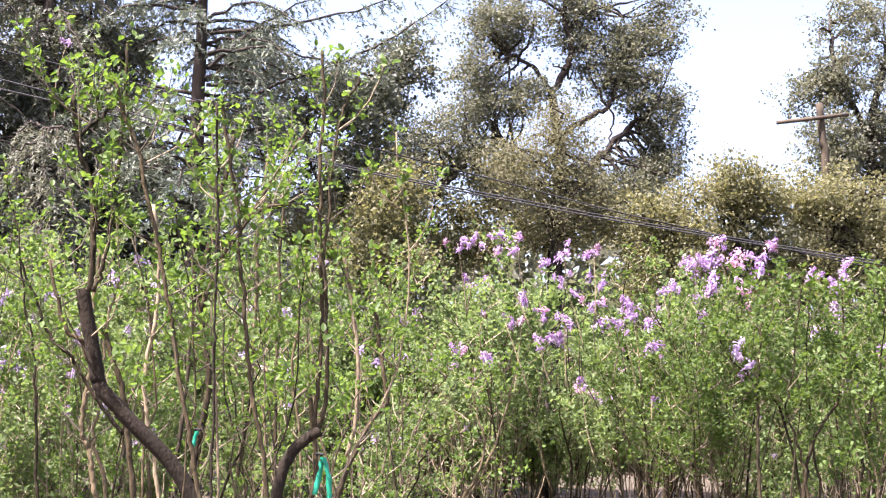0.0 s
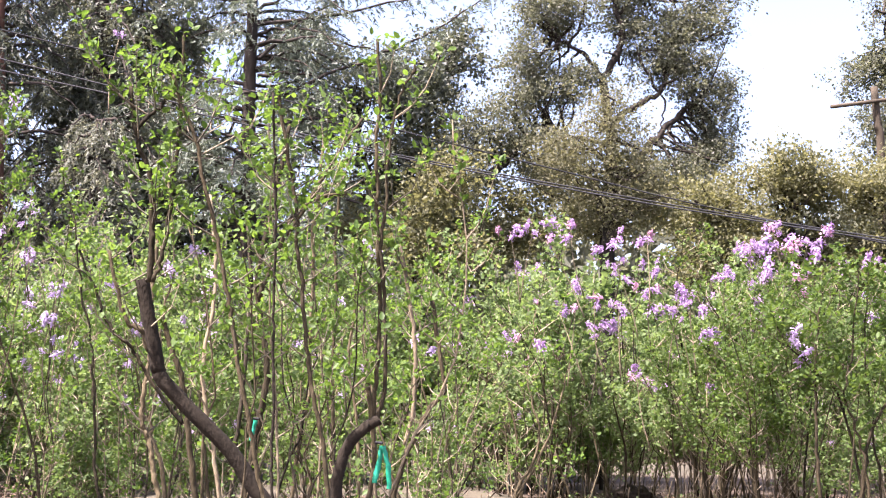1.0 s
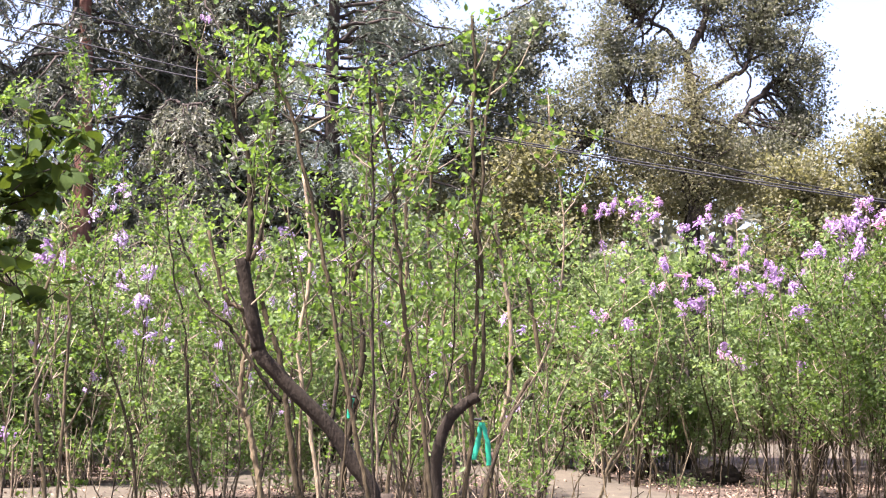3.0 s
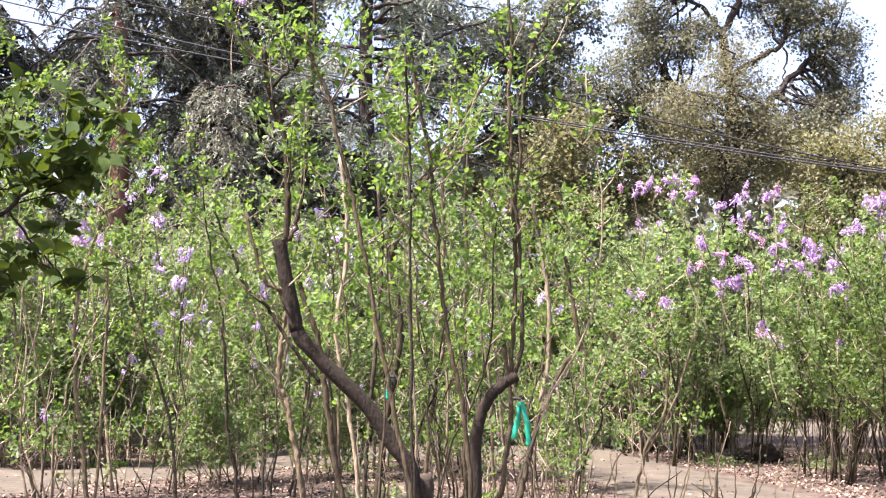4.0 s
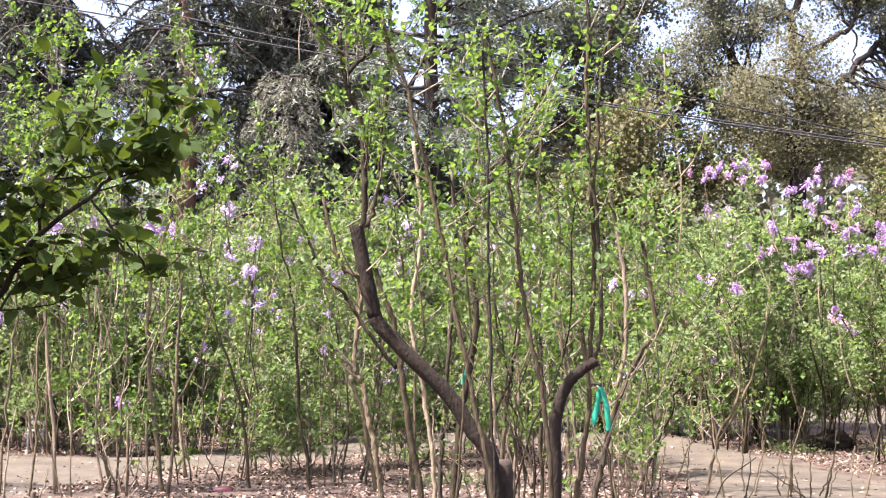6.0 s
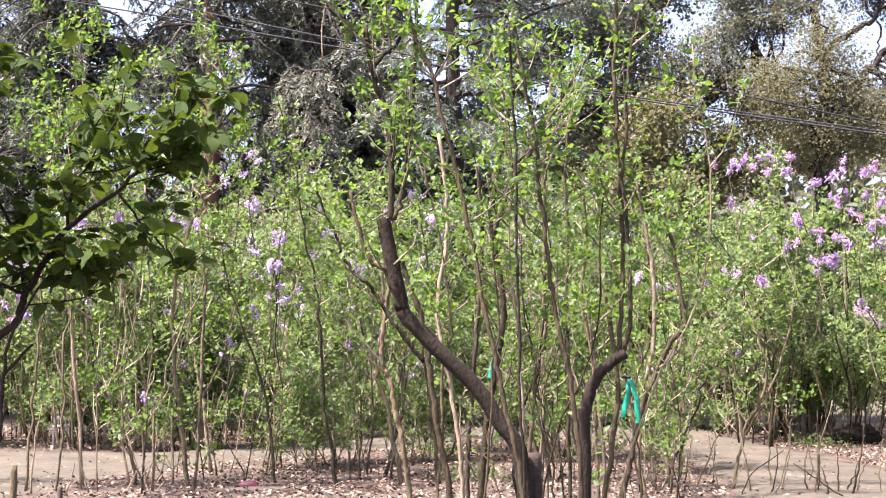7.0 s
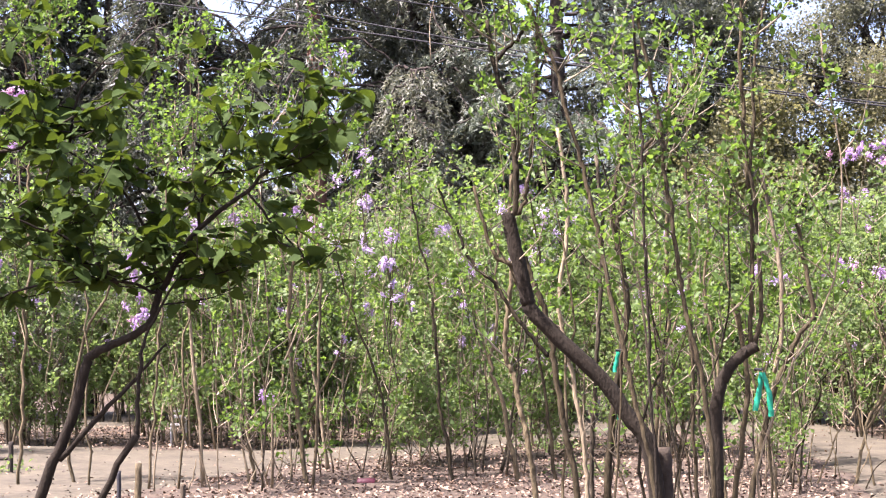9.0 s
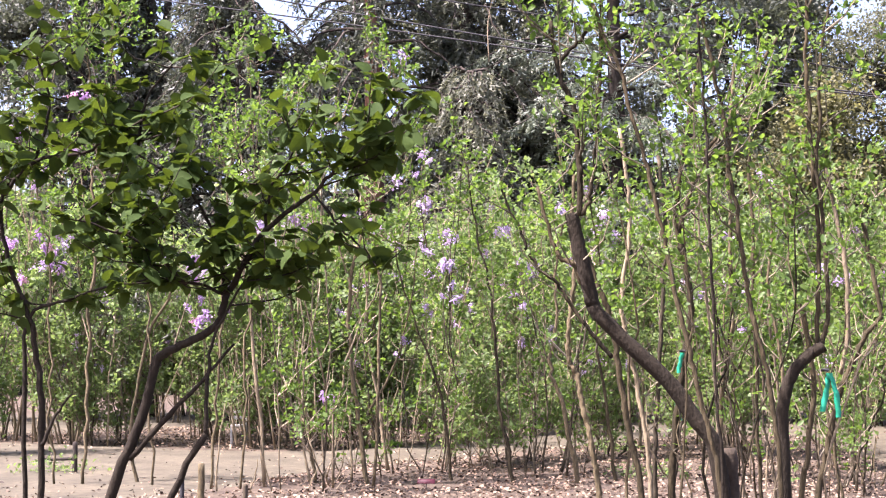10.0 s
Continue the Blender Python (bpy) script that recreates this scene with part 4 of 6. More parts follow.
def dark_lilac():
    """A darker, broad-leaved lilac standing before the blooming ones."""
    base = Vector((6.3, 15.0, 0))
    ob = thing("dark_lilac", base, "dark green leafy lilac with brown leaning stems", "shrub", "lilac shrubs")
    lines = []
    lines += stem_thing(ob, [(5.76, 15.0, -0.05), (5.70, 15.0, 0.90), (5.68, 15.0, 1.46), (5.67, 15.0, 2.00), (5.70, 15.0, 2.49), (5.78, 15.0, 3.05)], 0.024, 0.007, M_STEM_DARK, 14, 0.5, 0.5, wob=0.012)
    lines += stem_thing(ob, [(6.05, 15.0, -0.05), (6.17, 15.0, 0.91), (6.30, 15.0, 1.47), (6.60, 15.0, 2.03), (6.67, 15.0, 2.52), (6.64, 15.0, 3.2)], 0.026, 0.007, M_STEM_DARK, 14, 0.5, 0.5, wob=0.012)
    lines += stem_thing(ob, [(6.40, 15.1, -0.05), (6.20, 15.1, 0.91), (5.96, 15.1, 1.89), (5.67, 15.0, 2.12), (5.35, 15.0, 2.42), (5.20, 15.0, 2.75)], 0.018, 0.006, M_STEM_DARK, 12, 0.45, 0.5, wob=0.012)
    lines += stem_thing(ob, [(6.24, 14.9, -0.05), (6.20, 14.9, 0.91), (6.11, 14.9, 1.41), (5.96, 14.9, 1.89), (6.05, 14.9, 2.38), (6.12, 14.9, 3.3)], 0.020, 0.006, M_STEM_DARK, 14, 0.5, 0.5, wob=0.012)
    lines += stem_thing(ob, [(6.75, 15.0, -0.05), (6.81, 15.0, 0.92), (6.88, 15.0, 1.42), (6.95, 15.0, 1.91), (7.09, 15.0, 2.41), (7.15, 15.0, 3.3)], 0.022, 0.006, M_STEM_DARK, 14, 0.5, 0.5, wob=0.012)
    lines += stem_thing(ob, [(6.52, 15.2, -0.05), (6.46, 15.2, 0.92), (6.37, 15.2, 1.65), (6.31, 15.2, 2.32), (6.36, 15.2, 3.25)], 0.018, 0.006, M_STEM_DARK, 14, 0.5, 0.5, wob=0.012)
    lines += stem_thing(ob, [(6.95, 15.3, -0.05), (7.2, 15.3, 1.0), (7.4, 15.3, 2.0), (7.5, 15.3, 3.1)], 0.020, 0.006, M_STEM_DARK, 14, 0.5, 0.45, wob=0.012)
    for k in range(14):
        b = np.array(base) + np.array([rng.normal(0.2, 0.6), rng.normal(0.2, 0.4), -0.05])
        h, lean = 0.9 + 1.5 * rng.random(), rng.normal(0, 0.25)
        lines += stem_thing(ob, [b, b + [lean * 0.4 + rng.normal(0, 0.05), 0, h * 0.5], b + [lean, rng.normal(0, 0.08), h]], 0.007 + 0.008 * rng.random(), 0.004, (M_TAN, M_STEM_DARK)[k % 2], 2, 0.35, 0.75, wob=0.01, sides=6)
    join(TWIGS, "twig_mass", M_TWIG_DARK, ob, kind="stuff")
    TWIGS.clear()
    p, al = leaves_on(lines, 0.09, 5, 12, tuft=0.03)
    grow_foliage(ob, p, al, 0.045, 0.088, M_LEAF_GREEN, M_LEAF_GREEN_ONE, 250, OVAL, "mid green heart-shaped leaves")
    for i, q in enumerate([(5.35, 14.8, 2.44), (5.41, 14.8, 2.36), (5.45, 14.8, 2.27), (5.38, 14.8, 2.5)]):
        put_bloom(ob, "pale", Vector(q) - base, 0.85, i, 0.5)
    return ob


dark_lilac()


def leaning_lilac():
    base = Vector((3.2, 17.4, 0))
    ob = thing("leaning_lilac", base, "thin lilac with pale leaning bare stems", "shrub", "lilac shrubs")
    lines = []
    lines += stem_thing(ob, [(2.65, 17.40, -0.14), (2.83, 17.40, 0.66), (3.09, 17.40, 1.26), (3.01, 17.40, 1.73), (2.94, 17.40, 2.14), (3.04, 17.40, 2.89)], 0.022, 0.006, M_TAN, 6, 0.4, 0.6, wob=0.01)
    lines += stem_thing(ob, [(2.83, 17.40, 0.62), (3.17, 17.40, 1.23), (3.36, 17.40, 1.87), (3.48, 17.40, 2.35)], 0.020, 0.006, M_TAN, 6, 0.4, 0.6, wob=0.01)
    lines += stem_thing(ob, [(3.18, 17.20, -0.12), (3.30, 17.20, 0.38), (3.32, 17.20, 0.74), (3.44, 17.20, 0.91)], 0.010, 0.004, M_TAN, 0, 0.3, 0.5, wob=0.006)
    lines += stem_thing(ob, [(1.83, 17.50, -0.16), (2.10, 17.50, 0.51), (2.31, 17.50, 1.05), (2.54, 17.50, 1.46), (2.99, 17.50, 1.53)], 0.016, 0.005, M_STEM_DARK, 7, 0.4, 0.5, wob=0.012)
    lines += stem_thing(ob, [(2.05, 17.60, -0.10), (2.12, 17.60, 0.57), (1.98, 17.60, 1.18), (2.18, 17.60, 1.86), (2.53, 17.60, 2.69)], 0.018, 0.005, M_TAN, 9, 0.4, 0.45, wob=0.012)
    lines += stem_thing(ob, [(1.81, 17.60, -0.11), (1.74, 17.60, 0.50), (1.84, 17.60, 1.18), (1.64, 17.60, 2.13), (1.77, 17.60, 3.10)], 0.016, 0.005, M_TAN, 9, 0.4, 0.45, wob=0.012)
    lines += stem_thing(ob, [(2.21, 17.30, -0.07), (2.45, 17.30, 0.53), (2.65, 17.30, 0.79), (2.78, 17.30, 1.19)], 0.012, 0.004, M_TAN, 5, 0.3, 0.4, wob=0.012)
    for k in range(24):
        b = np.array(base) + np.array([rng.normal(-0.35, 0.75), rng.normal(-0.6, 0.6), -0.05])
        h, lean = 0.35 + 0.75 * rng.random(), rng.normal(0.06, 0.16)
        stem_thing(ob, [b, b + [lean * 0.4 + rng.normal(0, 0.03), 0, h * 0.5], b + [lean, rng.normal(0, 0.08), h]], 0.006 + 0.009 * rng.random(), 0.005, (M_TAN, M_STEM_DARK)[k % 2], 0, wob=0.006, sides=6, name="cut_shoot")
    tuft = np.array((3.37, 17.20, 1.10)) - np.array(base)
    q = tuft + rng.normal(0, 0.13, (70, 3)) * np.array([1.3, 0.8, 0.8])
    p, al = leaves_on(lines, 0.06, 2, 6)
    join(TWIGS, "twig_mass", M_TWIG, ob, kind="stuff")
    TWIGS.clear()
    p, al = np.vstack([p, q]), np.vstack([al, unit(rng.normal(0, 1, q.shape) + np.array([0, 0, 0.6]))])
    grow_foliage(ob, p, al, 0.04, 0.085, M_LEAF, M_LEAF_ONE, 150)


leaning_lilac()

# the row just behind the pruned lilac: sparse, many pale stems
SPARSE = [lilac(20 + i, 4.9, 1.15, 8, 10, (0.042, 0.088), 0.068, 0.14, 3, "pale", label="tall sparse lilac with pale bare stems and fresh leaves",
                at=(-40 - i, -30, 0), tip=6, thick=0.017, top=0.8, sticks=7, foot=0.85, bloom_size=0.85) for i in range(4)]
FULL = [lilac(30 + i, 4.4, 1.25, 11, 13, (0.052, 0.1), 0.072, 0.34, 6, "purple", M_LEAF_MID, M_STEM_DARK, label="full lilac in bloom with purple flower clusters",
              at=(-50 - i, -30, 0), tip=8, bloom_size=0.95, top=0.8) for i in range(3)]
LIGHT = [lilac(40 + i, 3.9, 1.2, 10, 13, (0.054, 0.104), 0.096, 0.12, 9, "pale", M_LEAF_MID, M_STEM, label="green lilac with a few pale flower clusters",
               at=(-60 - i, -30, 0), tip=8, bloom_size=0.85, top=0.8) for i in range(3)]
GREEN = [lilac(70 + i, 4.4, 1.3, 12, 16, (0.045, 0.085), 0.06, 0.36, 3, "purple", M_LEAF_GREEN, M_STEM_DARK, label="dark green leafy lilac with a few purple flower clusters",
               at=(-80 - i, -30, 0), tip=8, bloom_size=1.3, top=0.8, thick=0.02) for i in range(2)]
FAR = [lilac(50 + i, 4.6, 1.4, 10, 10, (0.097, 0.18), 0.31, 0.2, 3, "pale", M_LEAF_MID, M_STEM, label="far green lilac at the end of the garden",
             at=(-70 - i, -30, 0), tip=6, bloom_size=1.1, top=0.9) for i in range(2)]


LOW = [lilac(90 + i, 2.5, 1.1, 8, 9, (0.05, 0.095), 0.095, 0.14, 2, "pale", M_LEAF_MID, M_STEM, label="young low lilac leafy down to the ground",
             at=(-90 - i, -30, 0), tip=7, bloom_size=0.8, top=0.8, thick=0.011, low=True, foot=0.6) for i in range(2)]


def place(kinds, i, x, y, turn, size=1.0, high=1.0):
    grow = 1.0
    while any(inside(p, np.array([x]), np.array([y]))[0] for p in PATHS) and y < 33:
        x, y, grow = x * 1.05, y * 1.05, grow * 1.035
    size *= grow
    ob = copy_thing(kinds[i % len(kinds)], Matrix.LocRotScale((x, y, 0), Euler((0, 0, turn)), Vector((size, size, size * high))))
    return ob


r2 = np.random.default_rng(3)
for i, (x, y, s) in enumerate([(-4.0, 16.4, 1.0), (-3.7, 18.8, 1.0), (-1.7, 18.4, 0.85), (0.7, 17.9, 0.9),
                               (1.8, 16.4, 0.78), (2.7, 18.6, 0.72), (-7.9, 18.4, 1.1), (-8.4, 17.2, 1.1), (-9.6, 19.0, 1.1)]):
    place(SPARSE, i, x, y, r2.random() * 6, s)
for i, (x, y, s) in enumerate([(6.7, 23.8, 1.12), (5.6, 32.6, 1.3), (8.3, 27.6, 1.22), (10.2, 28.6, 1.24), (12.2, 28.0, 1.2), (4.6, 31.5, 1.25), (3.2, 30.5, 1.2)]):
    place(FULL if x < 8 else GREEN, i, x, y, r2.random() * 6, s)
for i, (x, y, s) in enumerate([(6.9, 20.2, 0.95), (6.5, 22.0, 0.95), (8.9, 19.6, 0.92)]):
    place(GREEN, i, x, y, r2.random() * 6, s)
for i in range(25):
    x, y = -11 + 0.96 * i + r2.normal(0, 0.4), (21.5, 24.0, 28.5)[i % 3] + r2.normal(0, 0.6)
    if x > 2 and i % 3 == 0 or abs(x + 0.325 * y) < 0.9 and y < 23.5:
        continue
    place(LIGHT if x < 3 else FULL, i, x, y, r2.random() * 6, 1.0 + 0.22 * r2.random())
for i, (x, y) in enumerate([(-8.8, 30.2), (-6.9, 31.0), (-5.0, 30.0), (-3.2, 31.2), (-1.4, 29.8), (0.4, 30.6), (1.9, 29.9), (2.6, 24.6)]):
    place(LIGHT, i, x, y, r2.random() * 6, 1.2 if y > 26 else 0.95)
for i, (x, y) in enumerate([(-4.7, 23.4), (-5.3, 24.4), (-8.6, 26.6), (-3.1, 24.2)]):
    place(LIGHT, i, x, y, r2.random() * 6, 1.05)
for i in range(13):
    place(FAR, i, -15 + 2.7 * i + r2.normal(0, 0.5), 32 + r2.normal(0, 1.2), r2.random() * 6, 1.0 + 0.2 * r2.random(), 0.95)
for i in range(9):
    place(FAR, i, -17 + 4.1 * i + r2.normal(0, 0.6), 37 + r2.normal(0, 1.2), r2.random() * 6, 1.15 + 0.2 * r2.random())
for i in range(12):
    x = -10.5 + 1.33 * i + r2.normal(0, 0.25)
    y, turn, size = (20.2, 22.8, 26.2)[i % 3] + r2.normal(0, 0.5), r2.random() * 6, 0.85 + 0.3 * r2.random()
    if abs(x + 0.325 * y) > 0.7 or y > 24.5:
        place(LOW, i, x, y, turn, size)
for i, (x, y) in enumerate([(9.9, 26.4), (11.4, 27.0), (2.6, 33.4), (5.3, 33.6), (0.2, 32.6), (7.7, 35.1), (7.1, 33.9), (8.6, 34.6)]):
    place(LOW, i, x, y, r2.random() * 6, 1.05)
for i in range(16):
    copy_thing(FAR[i % 2], Matrix.LocRotScale((-20 + 3.1 * i + r2.normal(0, 0.5), 62 + r2.normal(0, 1.0), 0), Euler((0, 0, r2.random() * 6)), Vector((1.5, 1.5, 1.2))))
for ob in (*SPARSE, *FULL, *LIGHT, *FAR, *GREEN, *LOW):
    for o in (*ob.children_recursive, ob):
        bpy.data.objects.remove(o)


def flower_spray(spots, kind, size, spread=0.07, most=4):
    """Flower clusters on a shoot of the nearest lilac shrub, at given places."""
    shrubs = [o for o in scene.objects if o.parent is None and o.name.split(".")[0] in ("lilac_shrub", "tall_lilac")]
    bpy.context.view_layer.update()
    for i, q in enumerate(spots):
        q = np.array(q)
        near = min(shrubs, key=lambda o: math.hypot(o.location.x - q[0], o.location.y - q[1]))
        back = near.matrix_world.inverted()
        foot = q + np.array([rng.normal(0, 0.25), rng.normal(0, 0.2), -min(q[2] - 0.1, 1.1)])
        shoot = join([tube(smooth_line([foot, (foot + q) / 2 + rng.normal(0, 0.05, 3), q], 3), 0.010, 0.004, 5)], "flower_shoot", M_STEM, near)
        shoot.matrix_basis = back
        for j in range(2 + int(rng.integers(0, most))):
            tone = "pink" if kind == "purple" and rng.random() < 0.12 else kind
            ob = put_bloom(near, tone, Vector(q + rng.normal(0, spread, 3) * np.array([1.2, 1, 1])), size * (0.7 + 0.6 * rng.random()), i + j, 0.6)
            ob.matrix_basis = back @ ob.matrix_basis


flower_spray([(3.34, 21.80, 4.43), (3.69, 21.80, 4.39), (3.99, 21.80, 4.22), (4.29, 21.80, 4.49), (5.02, 21.80, 4.37), (5.49, 21.80, 4.37), (5.01, 21.80, 3.93), (5.10, 21.80, 3.72), (5.61, 21.80, 3.81), (5.70, 21.80, 3.60), (5.40, 21.80, 3.51), (4.45, 21.80, 3.54), (4.67, 21.80, 3.33), (4.11, 21.80, 3.23), (5.05, 21.80, 3.29), (5.99, 21.80, 3.17), (5.99, 21.80, 3.43), (3.85, 21.80, 2.63), (4.71, 21.80, 2.90), (3.43, 21.80, 2.71), (3.21, 21.80, 2.54), (5.34, 21.80, 2.22), (4.37, 21.80, 3.17)], "purple", 0.9, 0.07, 3)
flower_spray([(7.40, 21.50, 4.57), (7.03, 21.50, 4.24), (7.95, 21.50, 4.33), (8.27, 21.50, 4.52), (7.35, 21.50, 3.86), (7.13, 21.50, 3.39), (6.45, 21.50, 2.82), (6.59, 21.50, 2.00), (6.67, 21.50, 3.82), (9.52, 21.50, 4.30), (8.96, 21.50, 4.10), (6.05, 21.50, 3.37)], "purple", 0.9, 0.07, 3)
flower_spray([(-7.22, 16.50, 4.59), (-8.12, 16.50, 4.14), (-7.97, 16.50, 3.89), (-7.14, 16.50, 3.94), (-7.64, 16.50, 3.63), (-7.91, 16.50, 2.86), (-7.52, 16.50, 2.87), (-7.35, 16.50, 2.60), (-7.82, 16.50, 2.38), (-5.64, 16.50, 2.60), (-5.65, 16.50, 2.25), (-5.62, 16.50, 1.90), (-4.34, 16.50, 3.03), (-3.73, 16.50, 2.98), (-3.97, 16.50, 1.00)], "purple", 0.8, 0.06, 3)
flower_spray([(-3.25, 17.50, 3.61), (-3.12, 17.50, 3.84), (-2.97, 17.50, 3.31), (-3.73, 17.50, 3.08), (-2.75, 17.50, 2.97), (-2.27, 17.50, 2.81), (-2.80, 17.50, 2.60), (-2.75, 17.50, 2.24), (-3.10, 17.50, 1.95), (-2.04, 17.50, 3.02), (-1.78, 17.50, 2.48), (-3.33, 17.50, 1.67)], "pale", 0.8, 0.06, 2)
flower_spray([(-2.47, 20.0, 6.72)], "purple", 0.55, 0.05, 2)


def root_crown(at):
    """The knotty dark root mass of the oldest lilac with its shoots."""
    ob = lilac(61, 3.6, 1.3, 14, 11, (0.045, 0.085), 0.06, 0.25, 5, "purple", M_LEAF_MID, M_STEM_DARK, "old lilac shooting from a knotty dark root crown", at, 7, 0.8, 1.2, 0.02)
    bm = bmesh.new()
    bmesh.ops.create_icosphere(bm, subdivisions=4, radius=1.0)
    for v in bm.verts:
        v.co *= 1 + 0.35 * noise.noise(v.co * 2.2) + 0.15 * noise.noise(v.co * 6)
        v.co = Vector((v.co.x * 0.42, v.co.y * 0.32, v.co.z * 0.22 + 0.12))
    v = np.array([q.co[:] for q in bm.verts])
    f = [[q.index for q in p.verts] for p in bm.faces]
    bm.free()
    join([(v, f)], "root_burl", M_BARK, ob, "knotty dark root burl")


root_crown((*(6.67, 27.77), 0))


def low_plants():
    """Small green weeds along the bed edges."""
    spots = [(7.40, 25.77), (5.61, 26.30), (-8.10, 18.21), (-0.41, 18.30), (-1.06, 23.25), (8.13, 28.22)]
    p = np.concatenate([np.stack([x + rng.normal(0, 0.28, 220), y + rng.normal(0, 0.3, 220), np.abs(rng.normal(0.05, 0.09, 220))], 1) for x, y in spots])
    n = len(p)
    ob = join([scatter(KITE, p, rng.normal(0, 1, (n, 3)) + np.array([0, 0, 0.7]), rng.normal(0, 0.6, (n, 3)) + np.array([0, 0, 1]), 0.03 + 0.05 * rng.random(n))], "low_weeds", M_LEAF_MID)
    tagged(ob, "low green weeds along the edges of the beds", "weeds", kind="stuff")


low_plants()


# ---- trees ----
def broad_tree(name, label, at, limbs, lumps, leaf_mat, n, size, cluster=46, sigma=0.17, bark=None, twiggy=0.5, seed=1):
    """A tree with given limbs and lumpy clouds of leaf clusters, with gaps between them."""
    global rng
    keep, rng = rng, np.random.default_rng(seed)
    ob = thing(name, at, label, "tree", "background trees")
    base = np.array(at)
    for pts, r0, r1 in limbs:
        join([tube(smooth_line(np.array(pts) - base, 5, 0.03), r0, r1, 8, 0.04)], "limb" if r0 < 0.25 else "trunk", bark or M_TREE, ob)
    joints = np.concatenate([smooth_line(np.array(p) - base, 5)[4:] for p, *_ in limbs])
    per = n // len(lumps)
    at_l, branches = [], []
    for c, rad in lumps:
        k = max(3, per // cluster)
        rad = np.array(rad)
        heart = np.array(c) - base + unit(rng.normal(0, 1, (12, 3))) * rad * (0.35 + 0.75 * rng.random((12, 1)))
        which = rng.integers(0, 12, k)
        centre = heart[which] + rng.normal(0, 1, (k, 3)) * (0.16 + rad * 0.14)
        at_l.append((centre[:, None] + rng.normal(0, sigma, (k, cluster, 3)) * np.array([1, 1, 0.7])).reshape(-1, 3))
        for q in centre[rng.random(k) < twiggy * 0.35]:
            j = joints[np.argmin(np.linalg.norm(joints - q, axis=1) + 0.6 * rng.random(len(joints)))]
            if np.linalg.norm(q - j) > 2.0:
                continue
            mid = (q + j) / 2 + rng.normal(0, 0.15, 3)
            branches.append(tube(smooth_line([j, mid, q], 3, 0.02), 0.045, 0.012, 4, 0, False))
    if branches:
        join(branches, "branch_mass", bark or M_TREE, ob, kind="stuff")
    p = np.concatenate(at_l)
    m = len(p)
    join([scatter(KITE, p, rng.normal(0, 1, (m, 3)), rng.normal(0, 0.7, (m, 3)) + np.array([0, 0, 1]), size * (0.6 + 0.8 * rng.random(m)))],
         "crown", leaf_mat, ob, kind="stuff")
    rng = keep
    return ob


def conifer(at, height, reach, bare, mat, bark, label, seed, trunk_r=0.25, step=0.34, droop=0.35, blades=11, hang=0.5, extra=(), size=0.152, dense=9):
    """A cedar-like tree: whorls of drooping boughs hung with needle sprays."""
    global rng
    keep, rng = rng, np.random.default_rng(seed)
    ob = thing("conifer_tree", at, label, "tree", "background trees")
    ln = smooth_line([(0, 0, -0.3), (0.05, 0, height * 0.35), (-0.05, 0, height * 0.7), (0, 0, height - (0.2 if height > 14 else 1.1))], 6, 0.02)
    join([tube(ln, trunk_r * 1.25, 0.05 if height > 14 else 0.012, 10, 0.03)], "trunk", bark, ob)
    boughs = [np.array(e) - np.array(at) for e in extra]
    z = bare
    while z < height - 0.4:
        u = (z - bare) / (height - bare)
        for q in range(3):
            a = rng.random() * 6.283
            length = reach * (1 - u * 0.75) * (0.55 + 0.55 * rng.random())
            d = np.array([math.cos(a), math.sin(a), 0])
            boughs.append(np.array([d * 0.1 + [0, 0, z], d * length * 0.5 + [0, 0, z + 0.12 * length - droop * length * 0.3], d * length + [0, 0, z - droop * length]]))
        z += step * (0.6 + 0.8 * rng.random())
    limb, at_n, al_n = [], [], []
    for b in boughs:
        ln = smooth_line(b, 5, 0.03)
        limb.append(tube(ln, 0.05, 0.012, 4, 0, False))
        total = np.linalg.norm(np.diff(ln, axis=0), axis=1).sum()
        k = int(total * dense) + 3
        s = 0.15 + 0.85 * rng.random(k)
        cum = np.linspace(0, 1, len(ln))
        root = np.stack([np.interp(s, cum, ln[:, c]) for c in range(3)], 1)
        heading = unit(ln[-1] - ln[0])
        side = unit(np.cross(heading, [0, 0, 1.0]))
        sgn = np.where(rng.random(k) < 0.5, -1, 1)
        spray = unit(heading[None] * 0.5 + side[None] * sgn[:, None] * (0.3 + 0.6 * rng.random((k, 1))) + np.array([0, 0, -hang]) + rng.normal(0, 0.2, (k, 3)))
        length = 0.25 + 0.5 * rng.random(k)
        for j in range(blades):
            t = (j + rng.random(k)) / blades
            q = root + spray * (t * length)[:, None] + np.array([0, 0, -0.12]) * (t * t * length)[:, None]
            at_n.append(q)
            al_n.append(unit(spray + rng.normal(0, 0.85, (k, 3))))
    join(limb, "bough_mass", M_TREE, ob, kind="stuff")
    p, al = np.concatenate(at_n), np.concatenate(al_n)
    m = len(p)
    shape = (np.array([(-0.15, 0, 0), (0.15, 0, 0.02), (0, 1, 0)]), [(0, 1, 2)])
    join([scatter(shape, p, al, rng.normal(0, 1, (m, 3)), size * (0.6 + 0.7 * rng.random(m)))], "needles", mat, ob, kind="stuff")
    rng = keep
    return ob


